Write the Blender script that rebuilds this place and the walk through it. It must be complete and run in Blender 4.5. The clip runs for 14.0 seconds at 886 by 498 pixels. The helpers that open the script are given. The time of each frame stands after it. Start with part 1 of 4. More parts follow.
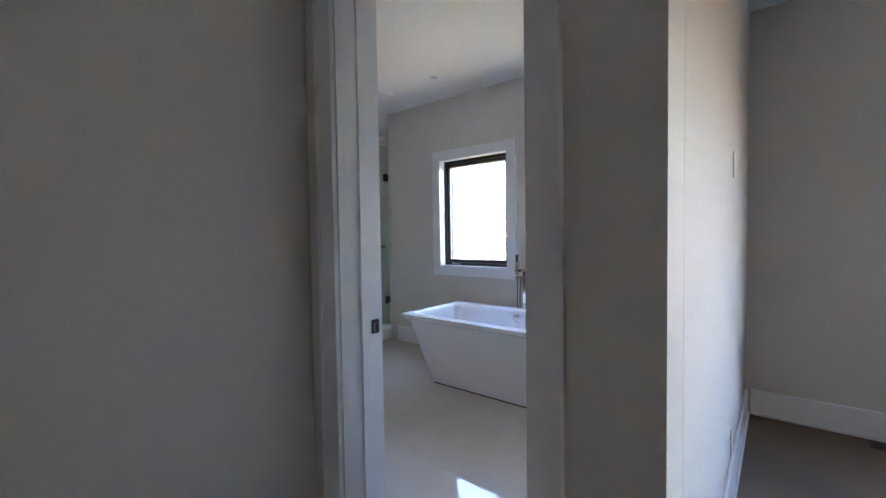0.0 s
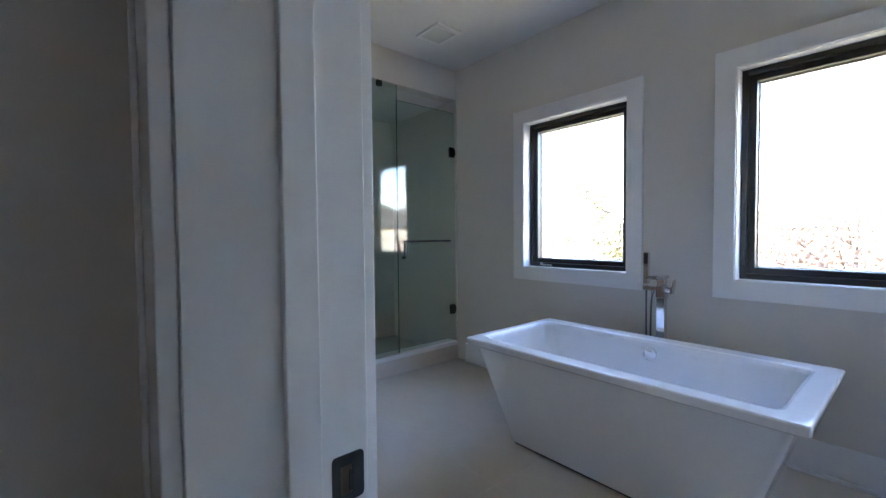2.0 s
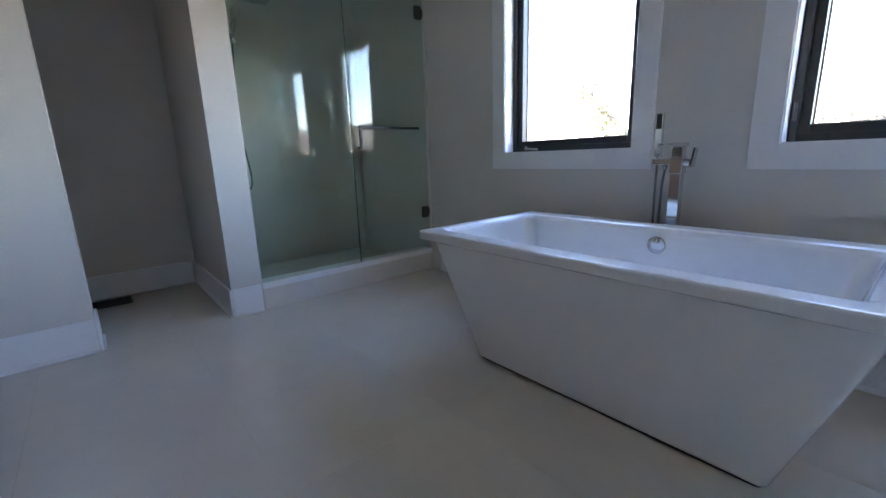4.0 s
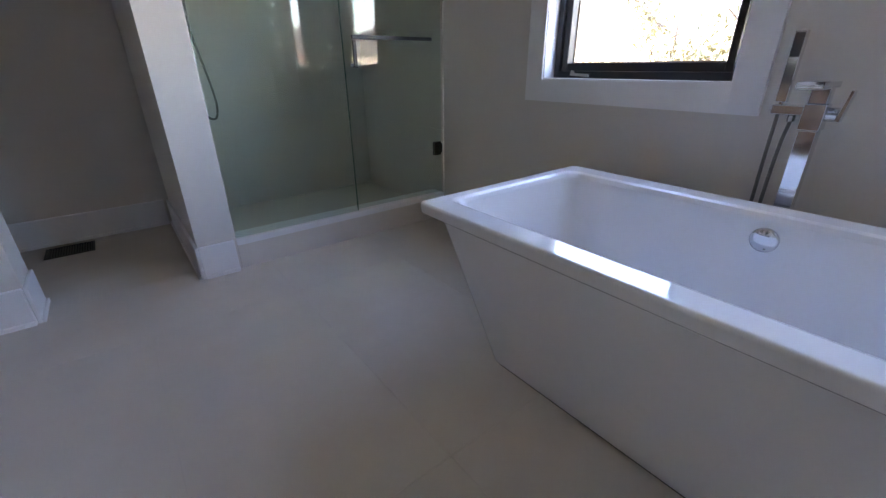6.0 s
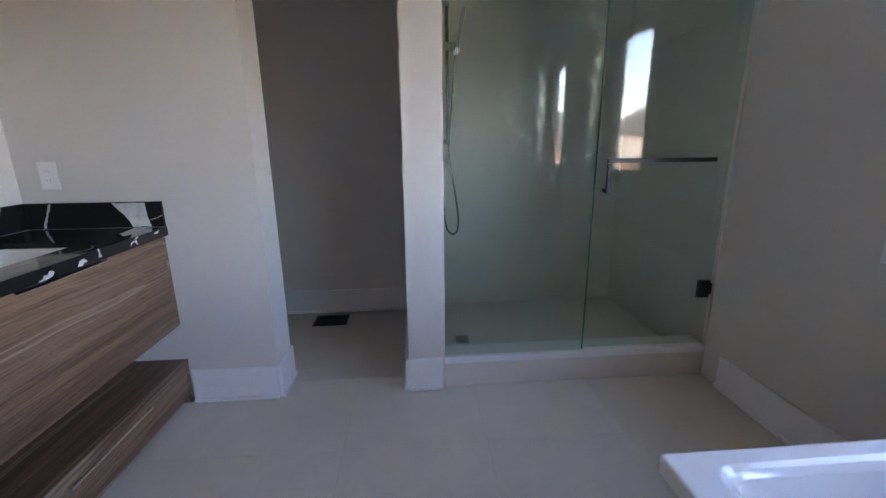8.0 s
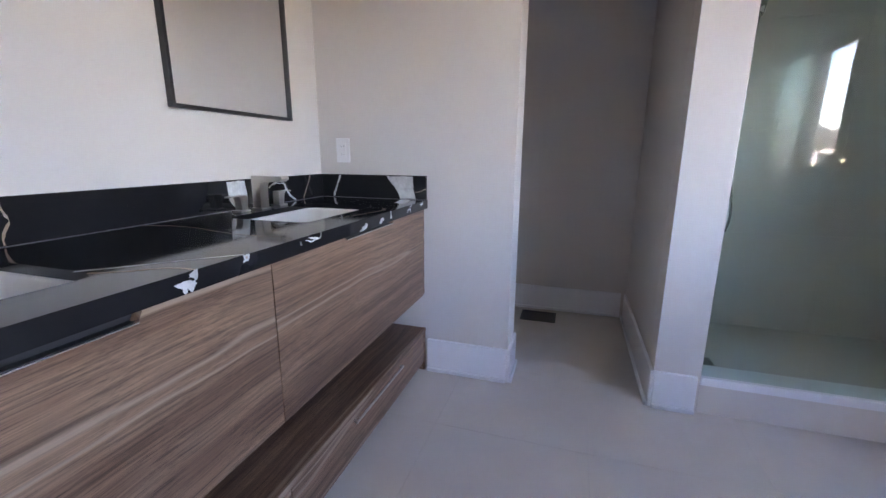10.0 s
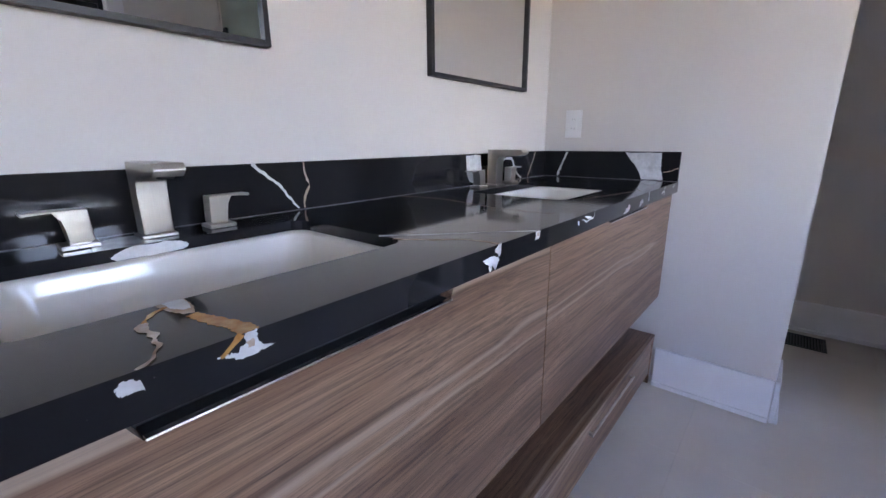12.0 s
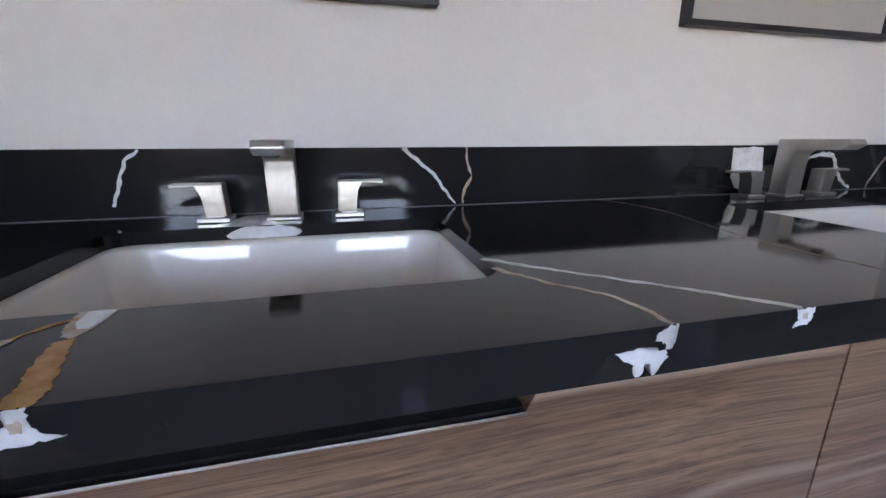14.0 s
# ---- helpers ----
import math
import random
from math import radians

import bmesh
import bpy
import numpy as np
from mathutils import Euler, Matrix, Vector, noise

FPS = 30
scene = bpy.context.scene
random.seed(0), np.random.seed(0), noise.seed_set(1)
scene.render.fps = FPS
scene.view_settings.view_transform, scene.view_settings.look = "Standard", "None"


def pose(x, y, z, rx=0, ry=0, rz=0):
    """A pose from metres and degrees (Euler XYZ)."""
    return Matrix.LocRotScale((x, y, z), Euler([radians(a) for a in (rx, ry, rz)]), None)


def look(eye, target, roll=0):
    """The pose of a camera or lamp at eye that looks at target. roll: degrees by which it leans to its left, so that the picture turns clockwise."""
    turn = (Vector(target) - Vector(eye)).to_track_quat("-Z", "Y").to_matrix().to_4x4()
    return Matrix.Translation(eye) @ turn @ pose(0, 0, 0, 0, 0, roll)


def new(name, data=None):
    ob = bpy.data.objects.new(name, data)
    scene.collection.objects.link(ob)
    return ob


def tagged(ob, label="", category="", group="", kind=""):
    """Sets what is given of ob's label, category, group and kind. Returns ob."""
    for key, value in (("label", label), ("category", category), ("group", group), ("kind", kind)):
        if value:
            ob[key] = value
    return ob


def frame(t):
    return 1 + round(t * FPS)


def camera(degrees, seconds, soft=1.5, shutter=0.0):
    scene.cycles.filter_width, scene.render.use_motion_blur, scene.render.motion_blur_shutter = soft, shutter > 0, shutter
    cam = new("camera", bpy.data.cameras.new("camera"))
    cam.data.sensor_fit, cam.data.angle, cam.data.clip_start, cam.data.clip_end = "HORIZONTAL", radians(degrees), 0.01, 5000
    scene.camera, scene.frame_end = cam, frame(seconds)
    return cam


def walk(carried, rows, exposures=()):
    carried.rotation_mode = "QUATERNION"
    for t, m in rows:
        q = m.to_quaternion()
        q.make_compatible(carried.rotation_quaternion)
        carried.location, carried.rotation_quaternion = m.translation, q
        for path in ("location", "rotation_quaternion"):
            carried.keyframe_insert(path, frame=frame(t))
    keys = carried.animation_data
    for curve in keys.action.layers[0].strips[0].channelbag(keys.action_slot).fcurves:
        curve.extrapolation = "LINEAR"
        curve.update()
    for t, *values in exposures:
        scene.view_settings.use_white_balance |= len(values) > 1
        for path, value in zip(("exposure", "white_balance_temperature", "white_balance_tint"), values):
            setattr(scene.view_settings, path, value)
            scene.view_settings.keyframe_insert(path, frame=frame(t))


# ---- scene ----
cam = camera(94.1, 14.0)
PATH = [
    (0, (-0.045, 0.097, 1.267), (-1.307, 1.647, 1.2), -0.8),
    (0.5, (-0.267, 0.297, 1.288), (-1.661, 1.729, 1.212), -0.3),
    (1, (-0.465, 0.525, 1.303), (-1.961, 1.85, 1.231), -0.4),
    (1.5, (-0.714, 0.74, 1.264), (-2.224, 2.05, 1.203), -0.0),
    (2, (-0.834, 0.947, 1.194), (-2.352, 2.247, 1.126), -0.5),
    (2.5, (-0.902, 1.141, 1.111), (-2.427, 2.431, 1.017), -0.7),
    (3, (-0.983, 1.278, 1.017), (-2.5, 2.568, 0.832), -0.7),
    (3.5, (-1.021, 1.389, 0.941), (-2.533, 2.661, 0.634), -0.7),
    (3.7, (-1.047, 1.433, 0.922), (-2.553, 2.699, 0.563), -1.2),
    (5.8, (-1.46, 1.819, 0.965), (-2.869, 2.988, 0.159), -0.5),
    (6, (-1.505, 1.865, 0.998), (-2.948, 2.985, 0.184), -0.5),
    (6.5, (-1.611, 1.938, 1.12), (-3.185, 2.868, 0.308), -0.8),
    (7, (-1.695, 2.012, 1.183), (-3.446, 2.711, 0.516), -1.1),
    (7.5, (-1.744, 2.067, 1.197), (-3.643, 2.43, 0.686), -0.9),
    (8, (-1.861, 2.09, 1.22), (-3.795, 2.234, 0.729), -0.6),
    (8.5, (-1.947, 2.007, 1.207), (-3.888, 1.998, 0.726), -0.4),
    (9, (-1.933, 1.912, 1.185), (-3.852, 1.638, 0.695), -0.4),
    (9.2, (-1.902, 1.849, 1.158), (-3.814, 1.495, 0.689), -0.1),
    (11.3, (-1.91, 1.483, 1.05), (-3.567, 0.48, 0.552), -0.7),
    (11.5, (-1.912, 1.453, 1.041), (-3.509, 0.357, 0.544), -0.7),
    (12, (-1.929, 1.336, 1.036), (-3.411, 0.091, 0.533), -0.4),
    (12.5, (-1.972, 1.265, 1.021), (-3.29, -0.15, 0.511), -0.4),
    (13, (-2.067, 1.257, 1.02), (-3.054, -0.405, 0.504), -0.2),
    (13.5, (-2.162, 1.252, 1.009), (-2.914, -0.528, 0.494), -0.0),
    (14, (-2.238, 1.226, 1.012), (-2.708, -0.646, 0.487), 0.0),
]
EXPOSURES = [(0, 5.54, 6500, 26), (2, 5.14, 6300, 23), (3, 4.92, 6200, 21), (6.3, 5.00, 7050, 31), (7, 4.85, 6950, 31), (7.5, 4.84, 6850, 31), (8.5, 5.29, 6720, 32), (9, 5.41, 6650, 33), (11.5, 5.47, 6750, 39), (12.5, 5.27, 6600, 36), (13.5, 5.2, 6800, 38), (14, 5.25, 6900, 35)]
walk(cam, [(t, look(eye, target, roll)) for t, eye, target, roll in PATH], EXPOSURES)

# ---- light settings ----
SKY_STRENGTH, SUN_POWER = 0.14, 4.3

# ---- light ----
world = bpy.data.worlds.new("world")
scene.world = world
world.use_nodes = True
wn = world.node_tree
wn.nodes.clear()
sky = wn.nodes.new("ShaderNodeTexSky")
sky.sky_type, sky.sun_disc = "NISHITA", False
SUN_EL, SUN_AZ = radians(30), radians(250)
sky.sun_elevation, sky.sun_rotation = SUN_EL, SUN_AZ
sky.air_density, sky.dust_density, sky.ozone_density = 1.0, 0.15, 1.0
bgn = wn.nodes.new("ShaderNodeBackground")
bgn.inputs["Strength"].default_value = SKY_STRENGTH
outn = wn.nodes.new("ShaderNodeOutputWorld")
wn.links.new(sky.outputs[0], bgn.inputs["Color"])
wn.links.new(bgn.outputs[0], outn.inputs["Surface"])

sun_data = bpy.data.lights.new("sun", "SUN")
sun_data.energy, sun_data.angle, sun_data.color = SUN_POWER, radians(0.53), (1.0, 0.93, 0.82)
sun = new("sun", sun_data)
sun_from = Vector((math.sin(SUN_AZ) * math.cos(SUN_EL), math.cos(SUN_AZ) * math.cos(SUN_EL), math.sin(SUN_EL)))
sun.matrix_world = look(sun_from * 30, (0, 0, 0))


# ---- materials ----
def shader(name):
    m = bpy.data.materials.new(name)
    m.use_nodes = True
    return m, m.node_tree, m.node_tree.nodes["Principled BSDF"]


def node(t, kind, links=(), **values):
    n = t.nodes.new(kind)
    for key, value in values.items():
        if key in n.inputs:
            n.inputs[key].default_value = value
    for key, out in links:
        t.links.new(out, n.inputs[key])
    return n


def ramp(t, fac, *stops):
    r = t.nodes.new("ShaderNodeValToRGB")
    while len(r.color_ramp.elements) < len(stops):
        r.color_ramp.elements.new(0.5)
    for e, (at, c) in zip(r.color_ramp.elements, stops):
        e.position, e.color = at, (*c, 1) if len(c) == 3 else (c[0],) * 3 + (1,)
    t.links.new(fac, r.inputs[0])
    return r.outputs[0]


def place(t, scale=(1, 1, 1), obj=False):
    c = t.nodes.new("ShaderNodeTexCoord")
    m = node(t, "ShaderNodeMapping", [("Vector", c.outputs["Object"])])
    m.inputs["Scale"].default_value = scale
    return m.outputs[0]


def surface(name, colour, other, rough=0.5, metal=0.0, big=1.5, fine=60.0, bump=0.02, bump_scale=None, rough_vary=0.05, coat=0.0, spec=0.5, stretch=(1, 1, 1)):
    """A two-scale mottled surface: broad tone, fine grain and a slight relief."""
    m, t, b = shader(name)
    v = place(t, stretch)
    n1 = node(t, "ShaderNodeTexNoise", [("Vector", v)], Scale=big, Detail=4.0)
    n2 = node(t, "ShaderNodeTexNoise", [("Vector", v)], Scale=fine, Detail=3.0)
    mix = t.nodes.new("ShaderNodeMath")
    mix.operation = "MULTIPLY_ADD"
    t.links.new(n2.outputs["Fac"], mix.inputs[0])
    mix.inputs[1].default_value = 0.3
    t.links.new(n1.outputs["Fac"], mix.inputs[2])
    t.links.new(ramp(t, mix.outputs[0], (0.45, colour), (0.85, other)), b.inputs["Base Color"])
    r = node(t, "ShaderNodeMapRange", [("Value", n1.outputs["Fac"])])
    r.inputs["To Min"].default_value, r.inputs["To Max"].default_value = max(0, rough - rough_vary), rough + rough_vary
    t.links.new(r.outputs[0], b.inputs["Roughness"])
    b.inputs["Metallic"].default_value = metal
    b.inputs["Coat Weight"].default_value = coat
    b.inputs["Specular IOR Level"].default_value = spec
    if bump:
        n3 = node(t, "ShaderNodeTexNoise", [("Vector", v)], Scale=bump_scale or fine, Detail=2.0)
        bm_ = node(t, "ShaderNodeBump", [("Height", n3.outputs["Fac"])], Strength=bump, Distance=0.01)
        t.links.new(bm_.outputs[0], b.inputs["Normal"])
    return m


M = {}
M["wall"] = surface("painted_wall", (0.655, 0.625, 0.58), (0.69, 0.66, 0.615), 0.6, big=0.9, fine=140, bump=0.05, bump_scale=260)
M["ceiling"] = surface("ceiling_paint", (0.76, 0.76, 0.755), (0.79, 0.79, 0.785), 0.75, big=0.8, fine=120, bump=0.05, bump_scale=220)
M["trim"] = surface("white_trim_paint", (0.81, 0.815, 0.825), (0.84, 0.845, 0.855), 0.30, big=2, fine=90, bump=0.015, bump_scale=40)
M["tub"] = surface("white_acrylic", (0.80, 0.805, 0.815), (0.82, 0.825, 0.835), 0.07, big=2, fine=40, bump=0.0, rough_vary=0.03, coat=0.3)
M["porcelain"] = surface("white_porcelain", (0.80, 0.755, 0.675), (0.83, 0.79, 0.71), 0.045, big=3, fine=40, bump=0.02, bump_scale=16, rough_vary=0.02)
M["black"] = surface("matt_black_metal", (0.012, 0.012, 0.014), (0.018, 0.018, 0.02), 0.42, big=5, fine=200, bump=0.01)
M["frame"] = surface("black_vinyl", (0.012, 0.012, 0.013), (0.018, 0.017, 0.017), 0.38, big=4, fine=150, bump=0.02)
M["chrome"] = surface("chrome", (0.62, 0.62, 0.64), (0.70, 0.70, 0.71), 0.09, metal=1.0, big=8, fine=80, bump=0.0, rough_vary=0.03)
M["nickel"] = surface("brushed_nickel", (0.50, 0.475, 0.43), (0.58, 0.55, 0.50), 0.31, metal=1.0, big=6, fine=300, bump=0.04, bump_scale=400, stretch=(1, 1, 0.06))
M["gunmetal"] = surface("dark_brushed_metal", (0.14, 0.13, 0.125), (0.2, 0.19, 0.18), 0.42, metal=1.0, big=6, fine=200, bump=0.02)
M["alu"] = surface("brushed_aluminium", (0.86, 0.86, 0.87), (0.9, 0.9, 0.91), 0.20, metal=1.0, big=6, fine=200, bump=0.02)
M["floor_tile"] = surface("polished_cream_tile", (0.64, 0.585, 0.515), (0.71, 0.655, 0.585), 0.045, big=1.3, fine=9, bump=0.004, bump_scale=3, rough_vary=0.03)
M["grout"] = surface("cream_grout", (0.56, 0.51, 0.45), (0.62, 0.57, 0.51), 0.8, big=3, fine=200, bump=0.05)
M["shower_tile"] = surface("cream_shower_tile", (0.70, 0.655, 0.60), (0.77, 0.725, 0.67), 0.15, big=1.6, fine=10, bump=0.008, bump_scale=3, rough_vary=0.04)
M["carpet"] = surface("brown_carpet", (0.17, 0.125, 0.095), (0.24, 0.18, 0.14), 0.9, big=2, fine=300, bump=0.5, bump_scale=500)
M["plastic"] = surface("white_plastic", (0.80, 0.80, 0.79), (0.83, 0.83, 0.82), 0.3, big=4, fine=60, bump=0.0)
M["vein_white"] = surface("white_quartz_vein", (0.50, 0.50, 0.49), (0.78, 0.78, 0.77), 0.15, big=24, fine=120, bump=0.0)
M["vein_gold"] = surface("ochre_quartz_vein", (0.36, 0.145, 0.035), (0.52, 0.27, 0.09), 0.15, big=60, fine=160, bump=0.0)
M["vein_grey"] = surface("grey_quartz_vein", (0.20, 0.185, 0.17), (0.36, 0.34, 0.32), 0.13, big=60, fine=200, bump=0.0)
M["vein_pale"] = surface("pale_brown_quartz_vein", (0.40, 0.27, 0.18), (0.60, 0.50, 0.42), 0.15, big=40, fine=160, bump=0.0)
M["brick"] = surface("red_brick", (0.24, 0.11, 0.07), (0.36, 0.20, 0.13), 0.85, big=0.6, fine=4, bump=0.1, bump_scale=12)
M["siding"] = surface("pale_render", (0.45, 0.40, 0.33), (0.56, 0.50, 0.42), 0.8, big=0.4, fine=6, bump=0.05)
M["roof"] = surface("grey_roof", (0.09, 0.085, 0.08), (0.15, 0.14, 0.13), 0.85, big=0.8, fine=8, bump=0.2, bump_scale=14)
M["grass"] = surface("dry_grass", (0.10, 0.09, 0.045), (0.17, 0.145, 0.08), 0.95, big=0.25, fine=5, bump=0.3, bump_scale=20)
M["leaf"] = surface("leaves", (0.09, 0.085, 0.033), (0.17, 0.155, 0.07), 0.6, big=0.9, fine=6, bump=0.0)
M["leaf_rust"] = surface("rust_leaves", (0.19, 0.11, 0.07), (0.28, 0.19, 0.13), 0.6, big=0.9, fine=6, bump=0.0)
M["bark"] = surface("bark", (0.07, 0.05, 0.035), (0.13, 0.10, 0.075), 0.9, big=3, fine=30, bump=0.3, stretch=(1, 1, 0.3))
M["fence"] = surface("weathered_board", (0.17, 0.12, 0.08), (0.25, 0.19, 0.13), 0.8, big=2, fine=30, bump=0.2, stretch=(1, 1, 0.2))
M["sealant"] = surface("grey_sealant", (0.10, 0.10, 0.11), (0.16, 0.16, 0.17), 0.3, big=20, fine=120, bump=0.0)
# near-black fill, standing in for the shade inside shallow gaps
M["shade_fill"] = surface("painted_shade_fill", (0.01, 0.01, 0.01), (0.015, 0.015, 0.015), 0.8, bump=0.0)


def quartz():
    """Near-black polished stone with faint pits and a broad grey cloud."""
    m, t, b = shader("black_quartz")
    v = place(t)
    n = node(t, "ShaderNodeTexNoise", [("Vector", v)], Scale=2.4, Detail=5.0)
    vor = node(t, "ShaderNodeTexVoronoi", [("Vector", v)], Scale=55.0)
    speck = ramp(t, vor.outputs["Distance"], (0.015, (0.22, 0.21, 0.2)), (0.04, (0, 0, 0)))
    base = ramp(t, n.outputs["Fac"], (0.35, (0.009, 0.009, 0.010)), (0.75, (0.018, 0.0175, 0.018)))
    mx = t.nodes.new("ShaderNodeMix")
    mx.data_type, mx.blend_type = "RGBA", "ADD"
    mx.inputs[0].default_value = 0.3
    t.links.new(base, mx.inputs[6])
    t.links.new(speck, mx.inputs[7])
    t.links.new(mx.outputs[2], b.inputs["Base Color"])
    t.links.new(ramp(t, n.outputs["Fac"], (0.3, (0.06,)), (0.8, (0.095,))), b.inputs["Roughness"])
    b.inputs["Specular IOR Level"].default_value = 0.32
    return m


def walnut():
    """Wood-grain laminate: long grain along x, pale streaks, fine pores."""
    m, t, b = shader("walnut_laminate")
    info = t.nodes.new("ShaderNodeObjectInfo")
    c = t.nodes.new("ShaderNodeTexCoord")
    off = node(t, "ShaderNodeVectorMath", [(0, c.outputs["Object"])])
    off.operation = "ADD"
    mul = node(t, "ShaderNodeMath", [(0, info.outputs["Random"])])
    mul.operation = "MULTIPLY"
    mul.inputs[1].default_value = 3.0
    t.links.new(mul.outputs[0], off.inputs[1])
    warp = node(t, "ShaderNodeTexNoise", [("Vector", off.outputs[0])], Scale=1.6, Detail=2.0)
    wv = node(t, "ShaderNodeVectorMath", [(0, warp.outputs["Color"])])
    wv.operation = "MULTIPLY"
    wv.inputs[1].default_value = (0.0, 0.055, 0.055)
    add = node(t, "ShaderNodeVectorMath", [(0, off.outputs[0]), (1, wv.outputs[0])])
    add.operation = "ADD"
    def stretched(sx, s):
        mp = node(t, "ShaderNodeMapping", [("Vector", add.outputs[0])])
        mp.inputs["Scale"].default_value = (sx, s, s)
        return mp.outputs[0]
    broad = node(t, "ShaderNodeTexNoise", [("Vector", stretched(0.35, 9.0))], Scale=1.6, Detail=5.0, Roughness=0.6)
    grain = node(t, "ShaderNodeTexNoise", [("Vector", stretched(0.55, 62.0))], Scale=2.6, Detail=5.0, Roughness=0.7)
    pores = node(t, "ShaderNodeTexNoise", [("Vector", stretched(3.5, 300.0))], Scale=3.0, Detail=2.0)
    streak = node(t, "ShaderNodeTexNoise", [("Vector", stretched(0.22, 10.0))], Scale=1.3, Detail=1.0)
    col = ramp(t, broad.outputs["Fac"], (0.32, (0.118, 0.060, 0.036)), (0.46, (0.215, 0.120, 0.073)), (0.56, (0.300, 0.180, 0.112)), (0.68, (0.180, 0.098, 0.059)))
    gr = ramp(t, grain.outputs["Fac"], (0.36, (0.42,)), (0.50, (0.95,)), (0.62, (1.15,)))
    po = ramp(t, pores.outputs["Fac"], (0.38, (0.40,)), (0.48, (1.0,)))
    st = ramp(t, streak.outputs["Fac"], (0.615, (0.0,)), (0.65, (0.55,)), (0.69, (0.0,)))
    def mixed(kind, fac, a, bb):
        x = t.nodes.new("ShaderNodeMix")
        x.data_type, x.blend_type = "RGBA", kind
        if isinstance(fac, float):
            x.inputs[0].default_value = fac
        else:
            t.links.new(fac, x.inputs[0])
        t.links.new(a, x.inputs[6])
        if isinstance(bb, tuple):
            x.inputs[7].default_value = bb
        else:
            t.links.new(bb, x.inputs[7])
        return x.outputs[2]
    k = mixed("MULTIPLY", 0.85, col, gr)
    k = mixed("MULTIPLY", 0.6, k, po)
    k = mixed("MIX", st, k, (0.50, 0.38, 0.28, 1))
    t.links.new(k, b.inputs["Base Color"])
    b.inputs["Roughness"].default_value = 0.42
    b.inputs["Specular IOR Level"].default_value = 0.38
    bp = node(t, "ShaderNodeBump", [("Height", grain.outputs["Fac"])], Strength=0.10, Distance=0.004)
    t.links.new(bp.outputs[0], b.inputs["Normal"])
    return m


def glass(name, tint, rough=0.0, face=0.043):
    m, t, b = shader(name)
    t.nodes.remove(b)
    gl = node(t, "ShaderNodeBsdfGlossy", Color=(1, 1, 1, 1), Roughness=rough)
    tr = node(t, "ShaderNodeBsdfTransparent", Color=(*tint, 1))
    lw = node(t, "ShaderNodeLayerWeight", Blend=0.5)
    pw = node(t, "ShaderNodeMath", [(0, lw.outputs["Facing"])])
    pw.operation = "POWER"
    pw.inputs[1].default_value = 5.0
    fr = node(t, "ShaderNodeMath", [(0, pw.outputs[0])])
    fr.operation = "MULTIPLY_ADD"
    fr.inputs[1].default_value, fr.inputs[2].default_value = 0.95, face
    mx = node(t, "ShaderNodeMixShader", [(0, fr.outputs[0]), (1, tr.outputs[0]), (2, gl.outputs[0])])
    t.links.new(mx.outputs[0], t.nodes["Material Output"].inputs["Surface"])
    return m


def glass_edge():
    m, t, b = shader("green_glass_edge")
    b.inputs["Base Color"].default_value = (0.18, 0.30, 0.27, 1)
    b.inputs["Roughness"].default_value = 0.1
    b.inputs["Transmission Weight"].default_value = 0.3
    return m


def mirror_mat():
    m, t, b = shader("mirror_silver")
    b.inputs["Base Color"].default_value = (0.86, 0.87, 0.86, 1)
    b.inputs["Metallic"].default_value, b.inputs["Roughness"].default_value = 1.0, 0.01
    return m


M["quartz"], M["walnut"], M["glass"] = quartz(), walnut(), glass("window_glass", (0.97, 0.98, 0.97))
M["shower_glass"], M["glass_edge"], M["mirror"] = glass("shower_glass", (0.865, 0.925, 0.895), face=0.025), glass_edge(), mirror_mat()


# ---- builders ----
def thing(name, at=(0, 0, 0), label="", category="", group="", kind=""):
    e = new(name)
    e.empty_display_size = 0.1
    e.location = at
    return tagged(e, label, category, group, kind)


def mesh_ob(name, bm, material, smooth=False):
    me = bpy.data.meshes.new(name)
    bmesh.ops.recalc_face_normals(bm, faces=bm.faces)
    bm.to_mesh(me)
    bm.free()
    for m in material if isinstance(material, (list, tuple)) else [material]:
        me.materials.append(m)
    if smooth:
        for p in me.polygons:
            p.use_smooth = True
    ob = new(name, me)
    if smooth:
        wn_ = ob.modifiers.new("weighted", "WEIGHTED_NORMAL")
        wn_.weight, wn_.keep_sharp = 90, True
    return ob


def part(name, bm, material, parent, label="", smooth=False, kind=""):
    """One mesh under a thing or a part; its geometry is given in world places."""
    ob = mesh_ob(name, bm, material, smooth)
    ob.parent = parent
    at, p = Vector((0, 0, 0)), parent
    while p:
        at += p.location
        p = p.parent
    ob.data.transform(Matrix.Translation(-at))
    return tagged(ob, label, kind=kind)


def structure(name, bm, material, label=""):
    return tagged(mesh_ob(name, bm, material), label, kind="structure")


def box(bm, x0, x1, y0, y1, z0, z1, bevel=0.0, segs=2):
    x0, x1, y0, y1, z0, z1 = min(x0, x1), max(x0, x1), min(y0, y1), max(y0, y1), min(z0, z1), max(z0, z1)
    v = [bm.verts.new(p) for p in ((x0, y0, z0), (x1, y0, z0), (x1, y1, z0), (x0, y1, z0), (x0, y0, z1), (x1, y0, z1), (x1, y1, z1), (x0, y1, z1))]
    fs = [bm.faces.new([v[i] for i in f]) for f in ((0, 3, 2, 1), (4, 5, 6, 7), (0, 1, 5, 4), (1, 2, 6, 5), (2, 3, 7, 6), (3, 0, 4, 7))]
    if bevel:
        edges = list({e for f in fs for e in f.edges})
        bmesh.ops.bevel(bm, geom=edges, offset=bevel, segments=segs, profile=0.5, affect="EDGES")
    return bm


def boxed(*args, **kw):
    return box(bmesh.new(), *args, **kw)


